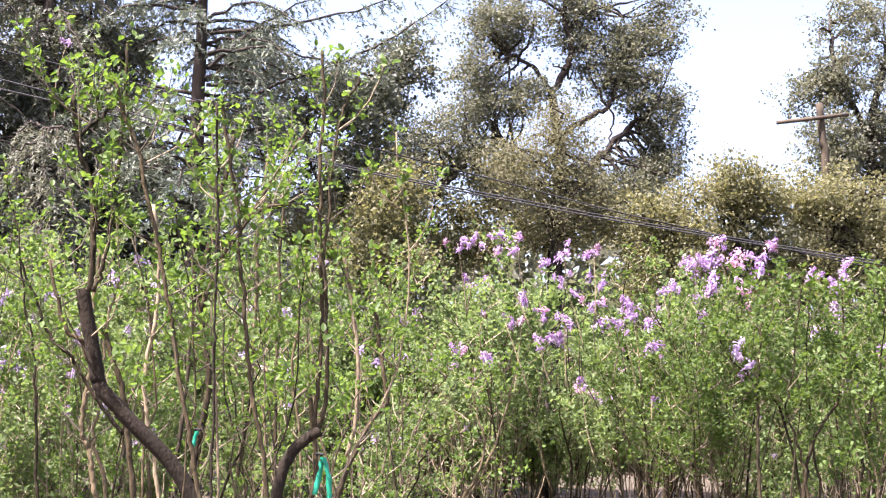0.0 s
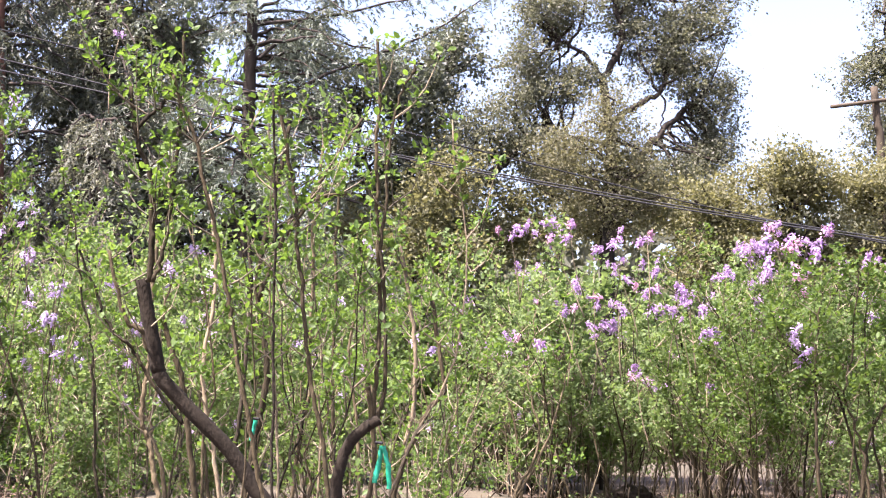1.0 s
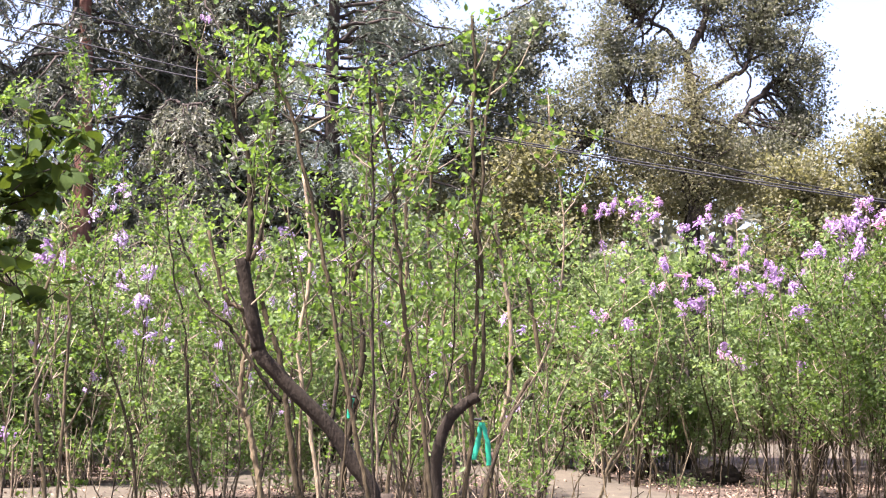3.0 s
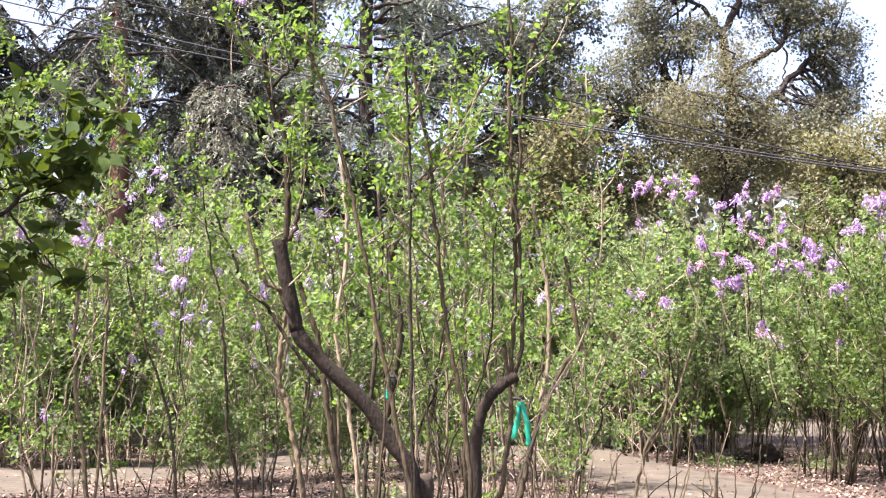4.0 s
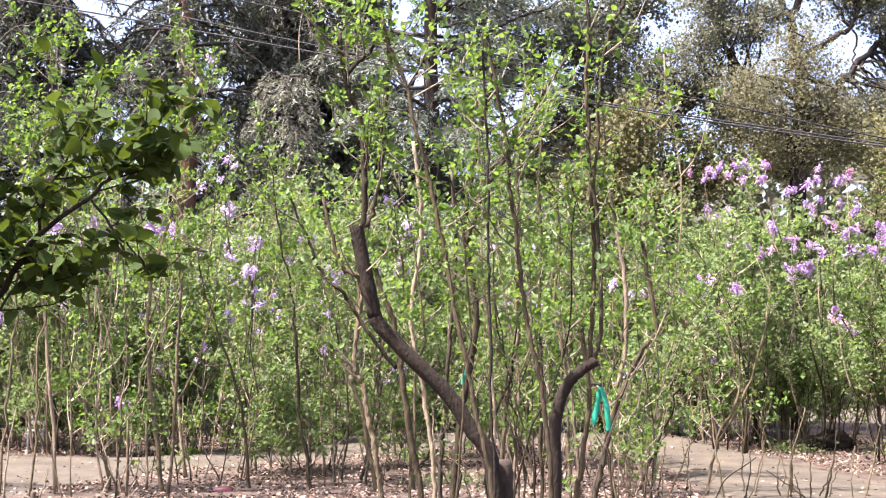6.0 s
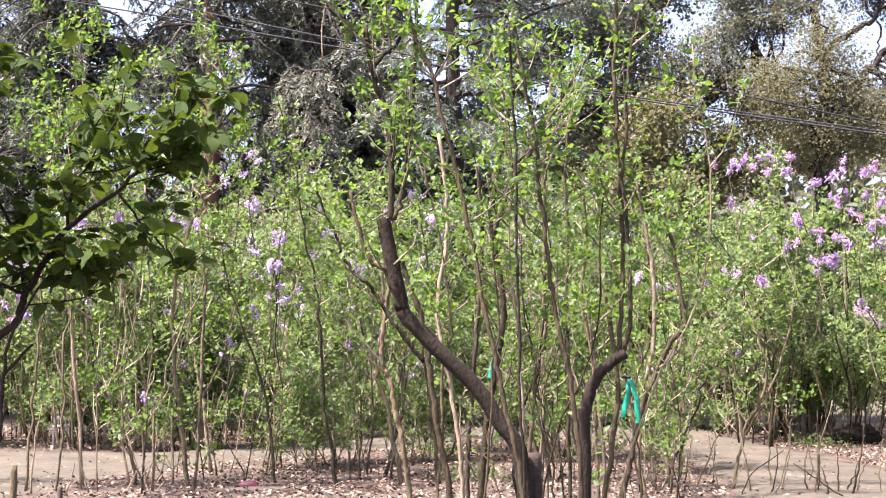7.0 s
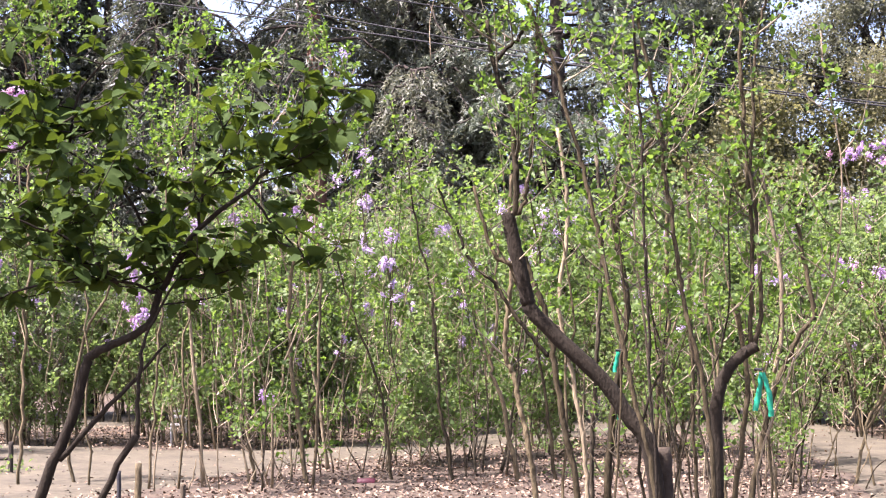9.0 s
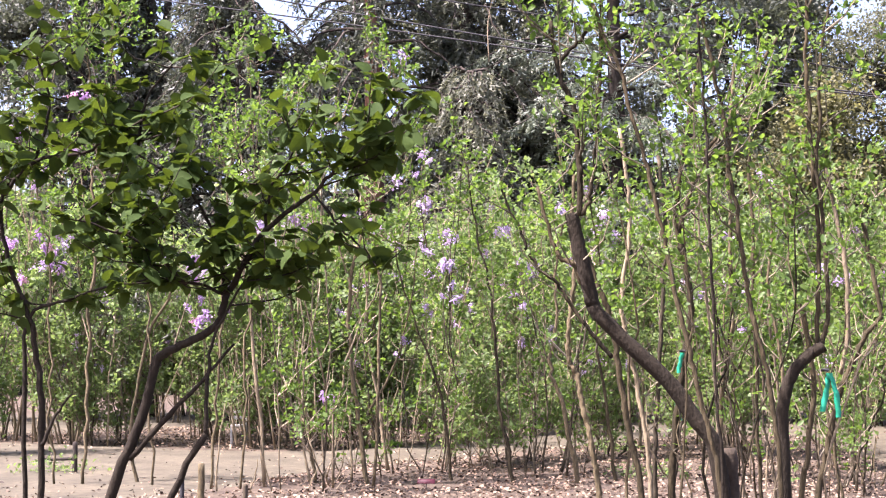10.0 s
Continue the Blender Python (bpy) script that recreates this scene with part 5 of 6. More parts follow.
conifer((-1.2, 35, 0), 17, 5.6, 3.6, M_NEEDLE, M_TREE, "tall cedar with drooping blue-green boughs", 11, 0.24, 0.34, 0.16, dense=15, size=0.125,
        extra=[[(-0.92, 33.84, 8.90), (1.57, 33.84, 10.07), (3.17, 33.84, 10.86), (4.80, 33.84, 12.10)], [(-0.97, 33.84, 9.99), (0.31, 33.84, 11.17), (1.50, 33.84, 11.95)], [(-1.07, 33.84, 10.81), (1.52, 33.84, 11.32), (3.82, 33.84, 12.18)], [(-0.97, 34.41, 8.19), (0.55, 34.41, 8.76), (2.06, 34.41, 8.63)],
               [(-1.09, 34.41, 9.29), (-2.54, 34.41, 9.00), (-3.62, 34.41, 8.26)], [(-1.00, 33.41, 10.22), (0.60, 33.41, 10.45), (2.21, 33.41, 10.07)], [(-1.12, 34.41, 11.53), (-2.80, 34.41, 11.56), (-3.96, 34.41, 10.92)], [(-0.91, 33.91, 7.15), (-1.89, 33.91, 7.10), (-2.76, 33.91, 6.39)], [(-1.02, 33.91, 9.59), (0.11, 33.91, 9.66), (1.33, 33.91, 9.17)]])
conifer((-5.0, 36, 0), 18, 4.2, 3.0, M_CYPRESS, M_TREE, "dense dark conifer with hanging grey-green foliage", 12, 0.30, 0.3, 0.5, hang=0.9)
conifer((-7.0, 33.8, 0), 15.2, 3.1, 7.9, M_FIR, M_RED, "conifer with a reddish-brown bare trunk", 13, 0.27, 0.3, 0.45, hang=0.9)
conifer((-4.5, 32.6, 0), 8.7, 2.2, 3.2, M_SHAG, M_TREE, "grey-green conifer with hanging sprays", 14, 0.14, 0.2, 0.35, hang=0.8, size=0.12)
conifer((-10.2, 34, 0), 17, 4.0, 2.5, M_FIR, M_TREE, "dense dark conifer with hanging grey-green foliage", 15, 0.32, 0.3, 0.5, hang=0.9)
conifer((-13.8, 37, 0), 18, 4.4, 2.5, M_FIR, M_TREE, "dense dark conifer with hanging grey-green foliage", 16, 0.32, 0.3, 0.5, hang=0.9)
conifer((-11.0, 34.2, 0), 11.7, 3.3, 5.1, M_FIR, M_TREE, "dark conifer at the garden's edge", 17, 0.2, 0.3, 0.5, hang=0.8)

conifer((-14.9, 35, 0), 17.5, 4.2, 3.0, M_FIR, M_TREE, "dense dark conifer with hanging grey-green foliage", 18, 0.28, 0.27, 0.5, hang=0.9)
conifer((-3.4, 42, 0), 13, 3.4, 3.0, M_CYPRESS, M_TREE, "far grey-green conifer behind the cedar", 19, 0.25, 0.33, 0.45, hang=0.9)
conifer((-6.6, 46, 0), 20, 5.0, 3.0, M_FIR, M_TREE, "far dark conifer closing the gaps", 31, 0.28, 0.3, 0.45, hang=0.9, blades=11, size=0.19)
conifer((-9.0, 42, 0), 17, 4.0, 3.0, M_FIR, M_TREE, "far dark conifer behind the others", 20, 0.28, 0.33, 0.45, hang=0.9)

OAK = [([(7.9, 36.40, 0.0), (8.05, 36.40, 5.92), (8.26, 36.40, 7.26), (8.12, 36.40, 8.45), (8.01, 36.40, 9.50), (7.85, 36.40, 10.58)], 0.20, 0.11),
       ([(7.85, 36.40, 10.58), (7.32, 36.40, 11.13), (6.86, 36.40, 11.40), (6.53, 36.40, 11.51)], 0.07, 0.03),
       ([(7.88, 36.40, 10.55), (8.20, 36.40, 11.10), (8.38, 36.40, 11.57), (8.25, 36.40, 12.26), (8.18, 36.40, 12.79), (8.21, 36.40, 13.96)], 0.10, 0.05),
       ([(8.26, 36.40, 12.26), (8.64, 36.40, 12.67), (9.13, 36.40, 12.87)], 0.05, 0.02),
       ([(8.05, 36.40, 9.35), (8.75, 36.40, 9.79), (9.36, 36.40, 10.18), (9.58, 36.40, 10.80), (9.76, 36.40, 11.50)], 0.09, 0.03),
       ([(9.36, 36.40, 10.21), (8.92, 36.40, 10.88), (8.78, 36.40, 11.37)], 0.04, 0.02),
       ([(9.48, 36.40, 10.28), (9.49, 36.40, 9.58), (9.42, 36.40, 9.15)], 0.03, 0.02),
       ([(8.26, 36.40, 7.33), (8.97, 36.40, 8.61), (9.37, 36.40, 9.08), (9.90, 36.40, 9.60), (10.31, 36.40, 10.00), (10.66, 36.40, 10.33)], 0.12, 0.03),
       ([(4.84, 36.40, 7.55), (5.26, 36.40, 8.19), (5.52, 36.40, 8.44), (5.99, 36.40, 8.82), (6.43, 36.40, 8.99), (6.95, 36.40, 9.03)], 0.12, 0.05)]
broad_tree("oak_tree", "large oak with dark limbs and small grey-green leaves", (8.0, 36.5, 0), OAK,
           [((7.12, 36.40, 12.26), (1.03, 1.20, 0.59)), ((8.81, 36.40, 11.52), (0.74, 1.20, 0.67)), ((9.88, 36.40, 12.05), (0.67, 1.20, 0.67)), ((10.81, 36.40, 12.26), (0.59, 1.20, 0.74)),
            ((10.51, 36.40, 10.39), (0.67, 1.20, 0.67)), ((10.85, 36.40, 9.50), (0.42, 1.20, 0.67)), ((10.80, 36.40, 8.58), (0.30, 1.20, 0.42)), ((8.49, 36.40, 12.73), (0.59, 1.20, 0.37)), ((6.10, 36.40, 12.04), (0.48, 1.20, 0.48)), ((5.79, 36.40, 10.88), (0.67, 1.20, 0.67)), ((5.79, 36.40, 9.83), (0.74, 1.20, 0.67)),
            ((7.16, 36.40, 10.28), (0.67, 1.20, 0.38)), ((5.54, 36.40, 8.89), (0.89, 1.20, 0.52)), ((6.59, 36.40, 8.30), (0.89, 1.20, 0.59)), ((8.32, 36.40, 13.81), (1.93, 1.20, 0.74)), ((10.22, 36.40, 8.02), (0.74, 1.20, 0.37)), ((4.36, 36.40, 8.86), (0.89, 1.20, 0.74)), ((4.24, 36.40, 7.74), (0.89, 1.20, 0.59)), ((9.70, 36.40, 11.04), (0.42, 1.20, 0.57)), ((9.15, 36.40, 8.05), (0.59, 1.20, 0.59))],
           M_OAK, 80000, 0.077, cluster=50, sigma=0.16, twiggy=0.25, seed=21)
broad_tree("golden_tree", "small tree with yellowish brown spring foliage", (7.43, 34.2, 0),
           [([(7.43, 34.2, -0.1), (7.43, 34.20, 6.06), (7.41, 34.20, 7.18), (7.54, 34.20, 8.31), (7.53, 34.20, 9.23)], 0.06, 0.02)],
           [((7.48, 34.00, 9.21), (0.42, 0.70, 0.40)), ((7.14, 34.00, 8.45), (0.72, 0.80, 0.52)), ((7.85, 34.00, 8.38), (0.62, 0.80, 0.60)), ((6.76, 34.00, 7.55), (0.75, 0.80, 0.60)), ((7.90, 34.00, 7.50), (0.70, 0.80, 0.60)), ((7.17, 34.00, 6.79), (0.90, 0.80, 0.45)), ((8.52, 34.00, 7.44), (0.45, 0.80, 0.60)), ((6.21, 34.00, 8.0), (0.35, 0.70, 0.45)), ((8.1, 34.0, 6.7), (0.7, 0.7, 0.4))], M_GOLD, 21000, 0.062, cluster=16, sigma=0.2, twiggy=0.12, seed=22)
broad_tree("grey_green_tree", "dark green tree line below the oak's crown", (8.5, 39.0, 0), [([(8.5, 39.0, -0.1), (8.6, 39.0, 4.0), (8.4, 39.0, 7.6)], 0.2, 0.06), ([(8.5, 39.0, 2.0), (5.5, 39.0, 5.0), (4.2, 39.0, 7.5)], 0.14, 0.05)],
           [((3.18, 39.50, 7.81), (0.77, 1.20, 0.69)), ((4.14, 39.50, 7.37), (0.85, 1.20, 0.62)), ((5.25, 39.50, 7.26), (0.85, 1.20, 0.62)), ((6.52, 39.50, 7.48), (0.85, 1.20, 0.62)), ((7.82, 39.50, 7.06), (0.85, 1.20, 0.54)), ((8.95, 39.50, 7.18), (0.77, 1.20, 0.54)), ((10.26, 39.50, 7.48), (0.85, 1.20, 0.54)), ((6.83, 39.50, 8.30), (0.69, 1.20, 0.46)), ((11.08, 39.50, 7.36), (0.77, 1.20, 0.54)), ((8.13, 39.50, 7.87), (0.77, 1.20, 0.62)), ((9.59, 39.50, 8.10), (0.69, 1.20, 0.62)), ((3.46, 39.50, 8.93), (0.62, 1.20, 0.62)), ((2.42, 39.50, 7.14), (0.77, 1.20, 0.62)),
            ((2.30, 37.00, 6.19), (0.72, 1.00, 0.51)), ((3.18, 37.00, 6.08), (0.72, 1.00, 0.51)), ((4.21, 37.00, 6.05), (0.72, 1.00, 0.51)), ((5.25, 37.00, 6.09), (0.72, 1.00, 0.43)), ((3.01, 37.00, 6.81), (0.65, 1.00, 0.51)), ((6.29, 37.00, 6.14), (0.72, 1.00, 0.43)), ((1.57, 37.00, 6.31), (0.65, 1.00, 0.58)),
            ((3.30, 33.60, 6.30), (0.70, 0.60, 0.70)), ((2.60, 33.60, 5.40), (0.70, 0.60, 0.60)), ((4.10, 33.60, 5.30), (0.70, 0.60, 0.60)), ((3.60, 33.60, 7.20), (0.50, 0.50, 0.50))], M_OLIVE, 44000, 0.103, cluster=40, sigma=0.24, seed=28)
broad_tree("olive_bush", "broad rounded olive-green bushes below the sky", (11.92, 32.97, 3.39)[:2] + (0,),
           [([(11.92, 32.97, 3.39), (11.79, 32.97, 5.27), (11.65, 32.97, 6.91)], 0.15, 0.05), ([(11.92, 32.97, 3.39), (13.76, 32.97, 5.35), (14.21, 32.97, 7.02)], 0.12, 0.05), ([(11.92, 32.97, 3.39), (10.26, 32.97, 5.22), (9.97, 32.97, 6.56)], 0.12, 0.05)],
           [((10.95, 32.97, 7.28), (1.2, 1.2, 0.9)), ((12.78, 32.97, 7.37), (1.2, 1.2, 0.9)), ((14.35, 32.97, 6.89), (1.2, 1.2, 0.8)), ((9.84, 32.97, 6.55), (0.9, 1.0, 0.6)),
            ((11.65, 32.97, 6.36), (2.2, 1.2, 0.7)), ((15.94, 32.97, 6.82), (1.4, 1.2, 1.0)), ((10.47, 33.21, 5.52), (1.5, 1.2, 0.7)), ((12.58, 33.21, 5.47), (1.6, 1.2, 0.7)), ((14.58, 33.21, 5.68), (1.6, 1.2, 0.8)), ((16.62, 33.21, 5.76), (1.4, 1.2, 0.8))], M_OLIVE, 60000, 0.085, cluster=44, sigma=0.16, seed=23)
broad_tree("oak_tree", "oak beside the timber pole with sunlit leaf edges", (18.89, 40.80, 3.97)[:2] + (0,),
           [([(18.89, 40.80, 3.97), (18.95, 40.80, 7.71), (18.63, 40.80, 10.63), (19.21, 40.80, 13.65)], 0.28, 0.08), ([(18.79, 40.80, 9.25), (20.09, 40.80, 11.58), (20.86, 40.80, 13.40)], 0.14, 0.05), ([(18.72, 40.80, 10.46), (17.58, 40.80, 12.85), (17.41, 40.80, 14.25)], 0.1, 0.03)],
           [((18.67, 40.80, 13.98), (1.7, 1.8, 1.4)), ((17.39, 40.80, 12.31), (0.9, 1.4, 0.9)), ((16.88, 39.31, 10.04), (0.55, 0.7, 1.0)), ((18.64, 40.80, 11.15), (1.4, 1.6, 1.2)), ((20.07, 40.80, 10.71), (1.6, 1.6, 1.6)),
            ((18.97, 40.80, 9.26), (1.6, 1.6, 1.0)), ((17.88, 40.80, 8.00), (1.8, 1.6, 0.7)), ((19.80, 40.80, 16.20), (2.2, 2.0, 1.8))], M_OAK, 44000, 0.095, seed=24)


broad_tree("grey_green_tree", "shaggy grey-green tree behind the lilacs", (-3.11, 36.91, 3.11)[:2] + (0,),
           [([(-3.11, 36.91, 3.11), (-3.41, 36.91, 6.23), (-4.14, 36.91, 9.40), (-4.11, 36.91, 11.47)], 0.26, 0.06), ([(-3.50, 36.91, 6.52), (-2.24, 36.91, 8.03), (-1.58, 36.91, 9.24)], 0.1, 0.03), ([(-3.76, 36.91, 7.52), (-5.35, 36.91, 8.60), (-6.00, 36.91, 10.02)], 0.1, 0.03)],
           [((-5.31, 36.91, 7.88), (1.2, 1.4, 1.4)), ((-4.14, 36.91, 9.40), (1.3, 1.4, 1.4)), ((-2.91, 36.91, 7.41), (1.3, 1.4, 1.2)), ((-5.77, 36.91, 10.92), (1.4, 1.4, 1.3)),
            ((-3.55, 36.91, 11.50), (1.2, 1.4, 1.3)), ((-1.72, 36.91, 6.16), (1.4, 1.4, 0.9)), ((-4.38, 36.91, 6.05), (1.6, 1.4, 1.0))], M_CYPRESS, 36000, 0.108, seed=25)
broad_tree("grey_green_tree", "airy grey-green tree between cedar and oak", (3.27, 38.91, 3.40)[:2] + (0,),
           [([(3.27, 38.91, 3.40), (3.33, 38.91, 6.32), (3.41, 38.91, 8.98), (3.66, 38.91, 10.90)], 0.2, 0.05), ([(3.32, 38.91, 6.79), (2.04, 38.91, 8.13), (1.54, 38.91, 9.20)], 0.09, 0.03)],
           [((2.41, 38.91, 10.83), (0.9, 1.2, 0.9)), ((1.30, 38.95, 10.30), (0.8, 1.1, 0.8)), ((0.03, 38.95, 11.52), (0.8, 1.1, 0.8)), ((-0.63, 39.06, 7.86), (0.9, 1.2, 1.0)), ((-0.18, 39.06, 9.73), (0.9, 1.2, 0.9)), ((4.27, 38.91, 11.74), (0.7, 1.2, 0.8)), ((3.67, 38.91, 10.42), (0.9, 1.2, 1.2)), ((2.79, 38.91, 8.79), (1.0, 1.2, 1.1)), ((1.92, 38.91, 7.35), (1.2, 1.2, 1.0)), ((4.05, 38.91, 8.23), (1.0, 1.2, 1.0)),
            ((0.58, 38.91, 6.51), (1.2, 1.2, 0.9)), ((3.32, 38.91, 6.63), (1.4, 1.2, 0.8))], M_CYPRESS, 42000, 0.109, seed=26)
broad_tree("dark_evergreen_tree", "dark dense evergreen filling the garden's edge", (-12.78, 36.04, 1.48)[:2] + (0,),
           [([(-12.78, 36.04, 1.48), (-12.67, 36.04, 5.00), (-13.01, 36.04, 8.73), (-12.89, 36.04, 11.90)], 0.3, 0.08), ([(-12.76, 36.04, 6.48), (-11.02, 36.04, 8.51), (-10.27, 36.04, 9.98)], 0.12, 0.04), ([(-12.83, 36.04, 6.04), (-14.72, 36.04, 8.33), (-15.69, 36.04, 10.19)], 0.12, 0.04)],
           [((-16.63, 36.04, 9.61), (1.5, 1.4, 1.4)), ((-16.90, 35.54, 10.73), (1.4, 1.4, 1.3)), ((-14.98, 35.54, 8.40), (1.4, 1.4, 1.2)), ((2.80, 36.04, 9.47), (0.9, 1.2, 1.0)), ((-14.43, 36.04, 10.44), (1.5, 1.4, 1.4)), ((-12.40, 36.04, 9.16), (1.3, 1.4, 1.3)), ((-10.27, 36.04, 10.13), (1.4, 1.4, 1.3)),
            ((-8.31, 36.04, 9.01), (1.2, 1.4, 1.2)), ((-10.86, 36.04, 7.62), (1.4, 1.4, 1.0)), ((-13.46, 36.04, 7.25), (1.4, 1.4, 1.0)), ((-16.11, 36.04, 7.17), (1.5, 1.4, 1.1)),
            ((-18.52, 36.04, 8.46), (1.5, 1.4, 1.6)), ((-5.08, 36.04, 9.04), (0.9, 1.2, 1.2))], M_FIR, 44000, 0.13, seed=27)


def far_woods():
    """The distant tree line that closes the garden."""
    n = 32000
    x = (rng.random(n) - 0.5) * 110
    top = np.array([(12.0 if q > 1 else 10.0) + 1.8 * noise.noise((q * 0.12, 0, 0)) + 1.5 * noise.noise((q * 0.5, 4, 0)) for q in x])
    z = rng.random(n) * top
    y = 70 + rng.normal(0, 1.6, n) - 0.004 * x * x
    p = np.stack([x, y, z], 1)
    low = np.clip(1.25 - z / top, 0.0, 1.0)
    ob = join([scatter(KITE, p, rng.normal(0, 1, (n, 3)), rng.normal(0, 1, (n, 3)) + np.array([0, -0.4, 0.6]), (0.33 + 0.3 * rng.random(n)) * (1 + 1.6 * low))], "far_woods", M_OAK, smooth=False)
    tagged(ob, "distant dark green tree line beyond the garden", "trees", kind="stuff")


far_woods()


# ---- cables and pole ----
def cable(pts, r, mat, label):
    ln = smooth_line(pts, 10)
    ob = join([tube(ln, r, r, 6)], "overhead_cable", mat)
    return tagged(ob, label, "cable", "overhead cables")


cable([(-11.17, 24.00, 8.18), (-8.91, 24.00, 7.80), (-6.42, 24.00, 7.39), (-2.98, 24.00, 6.78), (1.13, 24.00, 6.02), (5.51, 24.00, 5.36), (7.62, 24.00, 5.09), (11.31, 24.00, 4.65)], 0.013, M_WIRE_GREY, "grey overhead cable sagging in front of the trees")
cable([(-10.70, 24.10, 8.66), (-8.66, 24.10, 8.17), (-6.62, 24.10, 7.70), (-4.63, 24.10, 7.28), (-3.08, 24.10, 6.95), (1.13, 24.10, 6.08), (5.51, 24.10, 5.43), (7.62, 24.10, 5.15), (11.32, 24.10, 4.72)], 0.012, M_WIRE_GREY, "dark grey overhead cable sagging in front of the trees")
cable([(-8.40, 24.20, 8.62), (-6.02, 24.20, 8.09), (-3.65, 24.20, 7.59), (-1.83, 24.20, 7.23), (2.05, 24.20, 6.36), (4.52, 24.20, 5.84), (7.02, 24.20, 5.32), (11.31, 24.20, 4.60)], 0.012, M_WIRE, "thin black overhead cable sagging in front of the trees")
cable([(-1.79, 28.91, 12.86), (3.10, 30.66, 11.34), (5.96, 32.41, 10.99), (8.28, 34.16, 10.83), (10.67, 35.91, 10.60)], 0.006, M_WIRE_GREY, "thin grey overhead cable high before the oak")


def timber_pole():
    at = (15.95, 37.6)
    ob = thing("timber_pole", (at[0], at[1], 0), "weathered timber pole with a crossarm among the trees", "pole")
    b = np.array([at[0], at[1], 0])
    join([tube(smooth_line(np.array([(at[0], at[1], -0.3), (15.89, 37.60, 8.57), (15.80, 37.60, 9.84), (15.71, 37.60, 10.9)]) - b, 4), 0.12, 0.1, 10)], "post", M_POLE, ob)
    join([tube(smooth_line(np.array([(14.42, 37.46, 10.26), (15.17, 37.46, 10.38), (16.49, 37.46, 10.61)]) - b, 3), 0.055, 0.055, 6)], "crossarm", M_POLE, ob)


timber_pole()


# ---- small things ----
def ribbon(pts_list, at, label):
    ob = thing("marking_ribbon", at, label, "ribbon", "marking ribbons")
    for pts, w in pts_list:
        ln = smooth_line(np.array(pts) - np.array(at), 5, 0.002)
        n = len(ln)
        v, f = [], []
        for i, p in enumerate(ln):
            tw = 0.6 * math.sin(i * 0.5)
            d = np.array([math.cos(tw), math.sin(tw), 0]) * w / 2
            v += [p - d, p + d, p + d + [0, 0.003, 0], p - d + [0, 0.003, 0]]
        for i in range(n - 1):
            for a in range(4):
                f.append((i * 4 + a, i * 4 + (a + 1) % 4, i * 4 + 4 + (a + 1) % 4, i * 4 + 4 + a))
        join([(np.array(v), f)], "tail", M_RIBBON, ob)
    turn = np.arange(10) * 2 * math.pi / 9
    join([tube(np.stack([0.018 * np.cos(turn) - 0.006, 0.018 * np.sin(turn), 0.004 * np.sin(2 * turn) + 0.01], 1), 0.006, 0.006, 6)], "knot", M_WIRE, ob, "dark tie round the shoot")
    return ob


ribbon([([(0.62, 7.80, 1.36), (0.60, 7.80, 1.26), (0.58, 7.80, 1.16)], 0.032), ([(0.62, 7.80, 1.36), (0.65, 7.80, 1.26), (0.66, 7.80, 1.13)], 0.03)], (0.605, 7.80, 1.365), "green plastic marking tape tied round a lilac shoot")
ribbon([([(-0.11, 9.45, 1.48), (-0.125, 9.44, 1.41), (-0.135, 9.44, 1.35)], 0.03)], (-0.10, 9.47, 1.48), "green plastic tape wrapped on a brown stem")
ribbon([([(-0.15, 9.90, 1.15), (-0.14, 9.90, 1.08), (-0.12, 9.90, 1.03)], 0.03)], (-0.15, 9.90, 1.15), "short green plastic tape on a thin stem")


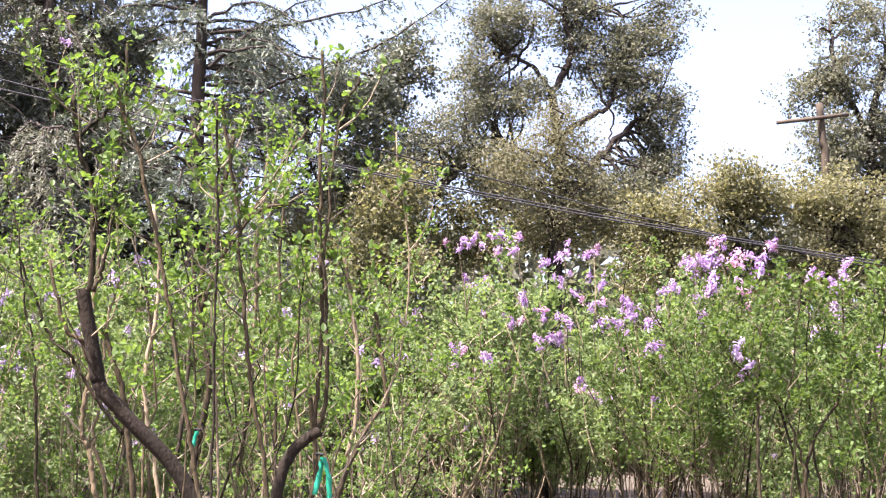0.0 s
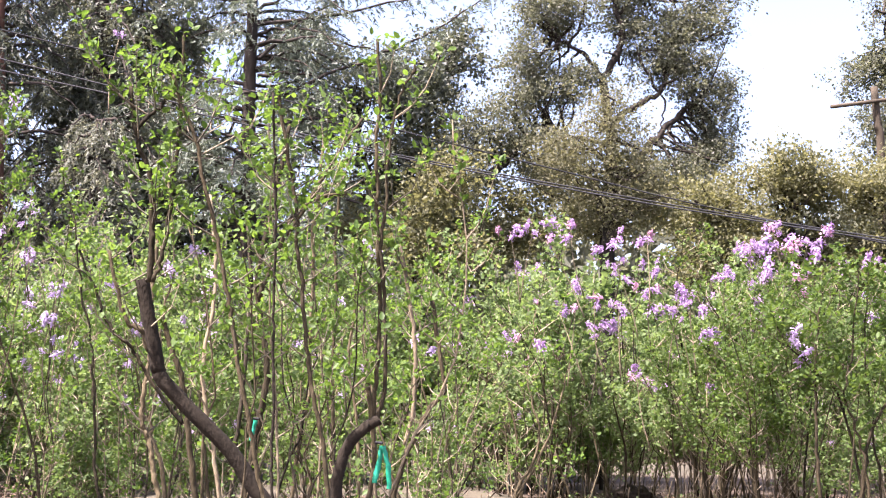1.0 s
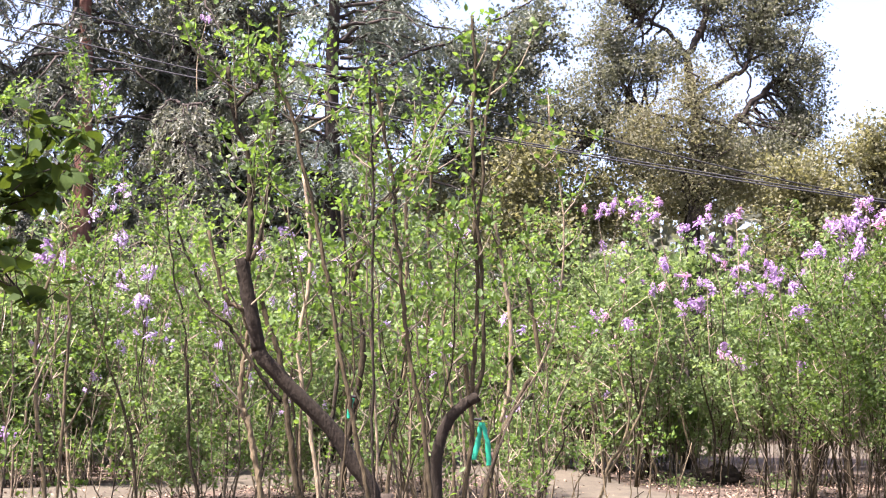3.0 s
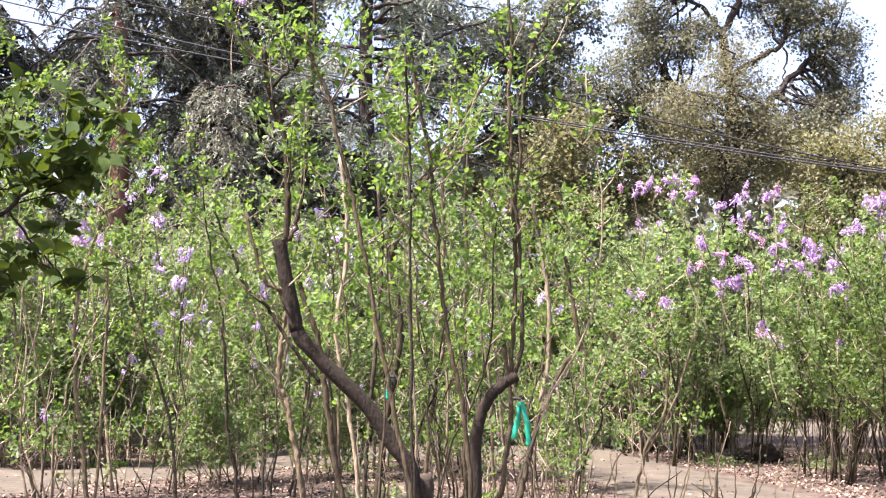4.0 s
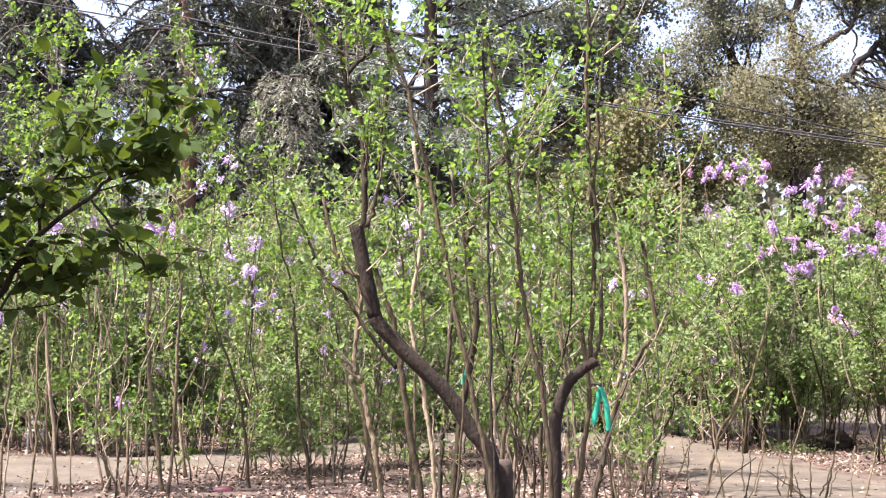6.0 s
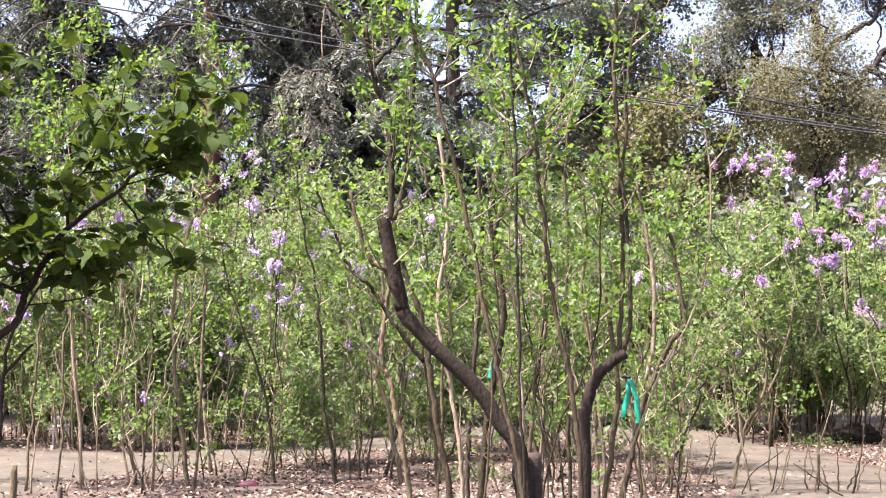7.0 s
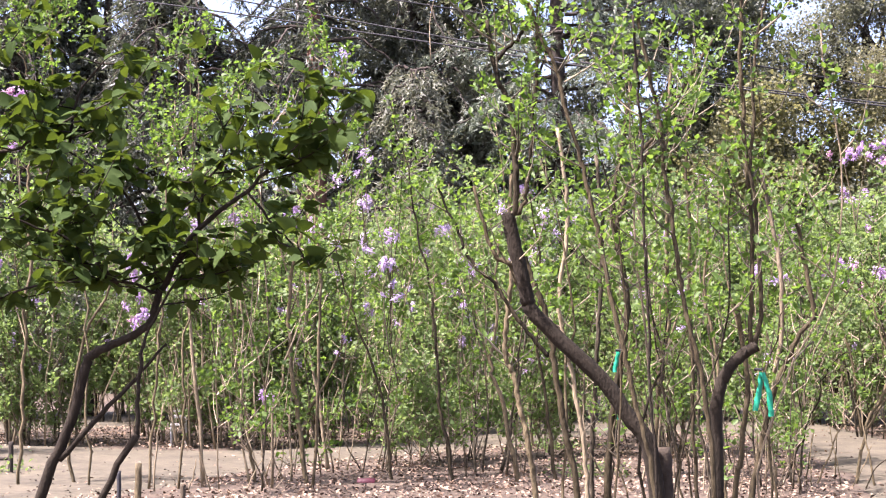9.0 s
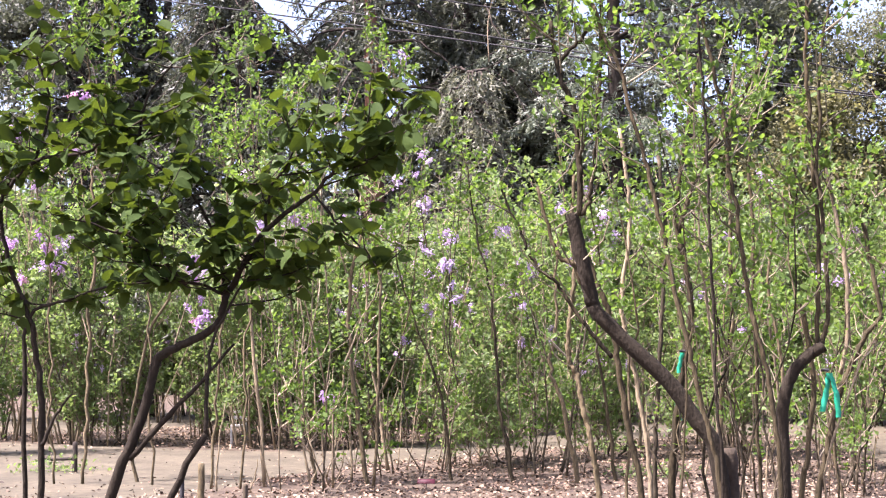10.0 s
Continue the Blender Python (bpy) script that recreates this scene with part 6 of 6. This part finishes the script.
def garden_chair():
    ob = thing("garden_chair", (-7.53, 24.60, 0), "small white painted wooden chair standing on the path", "chair")
    for x in (-0.19, 0.19):
        for y, h in ((-0.18, 0.34), (0.18, 0.64)):
            join([box(0.045, 0.045, h, (x, y, h / 2))], "leg", M_WHITE, ob)
    join([box(0.44, 0.44, 0.035, (0, 0, 0.355))], "seat", M_WHITE, ob)
    for z in (0.49, 0.60):
        join([box(0.36, 0.02, 0.06, (0, 0.18, z))], "back_slat", M_WHITE, ob)
    ob.rotation_euler, ob.scale = (0, 0, 0.25), (0.66, 0.66, 0.98)


garden_chair()


def edging_post(at, h, w, mat, label, rail=0.0):
    ob = thing("edging_post", (*at, 0), label, "post", "edging posts")
    ln = smooth_line([(0, 0, -0.1), (0.004, 0, h * 0.5), (0, 0.004, h)], 3, 0.002)
    join([tube(ln, w / 2, w * 0.46, 9, 0.03)], "post", mat, ob)
    if rail:
        join([tube(smooth_line([(0, 0, h * 0.5), (-rail / 2, 0.05, h * 0.45), (-rail, 0.1, h * 0.5)], 3, 0.004), 0.022, 0.02, 6)], "rail", mat, ob)


edging_post((-7.78, 18.04), 0.42, 0.07, M_TREE, "short dark wooden post with a low rail", 0.5)
edging_post((-4.94, 14.52), 0.40, 0.075, M_TAN, "short tan wooden stake in the soil")
edging_post((-5.26, 14.86), 0.30, 0.05, M_WIRE_GREY, "short grey metal stake in the soil")
edging_post((-4.59, 14.92), 0.16, 0.06, M_POLE, "short sawn wooden stub in the leaf litter")


def plant_label():
    at = (-2.86, 16.16)
    ob = thing("plant_label", (*at, 0), "small maroon plant label on a short stake", "sign")
    join([box(0.012, 0.008, 0.10, (0, 0, 0.04), 0.002)], "stake", M_WIRE_GREY, ob)
    v, f = box(0.20, 0.006, 0.06, (0, 0, 0), 0.002)
    a = math.radians(-35)
    rot = np.array([[1, 0, 0], [0, math.cos(a), -math.sin(a)], [0, math.sin(a), math.cos(a)]])
    join([(v @ rot.T + np.array([0, 0, 0.10]), f)], "plate", M_SIGN, ob)


plant_label()
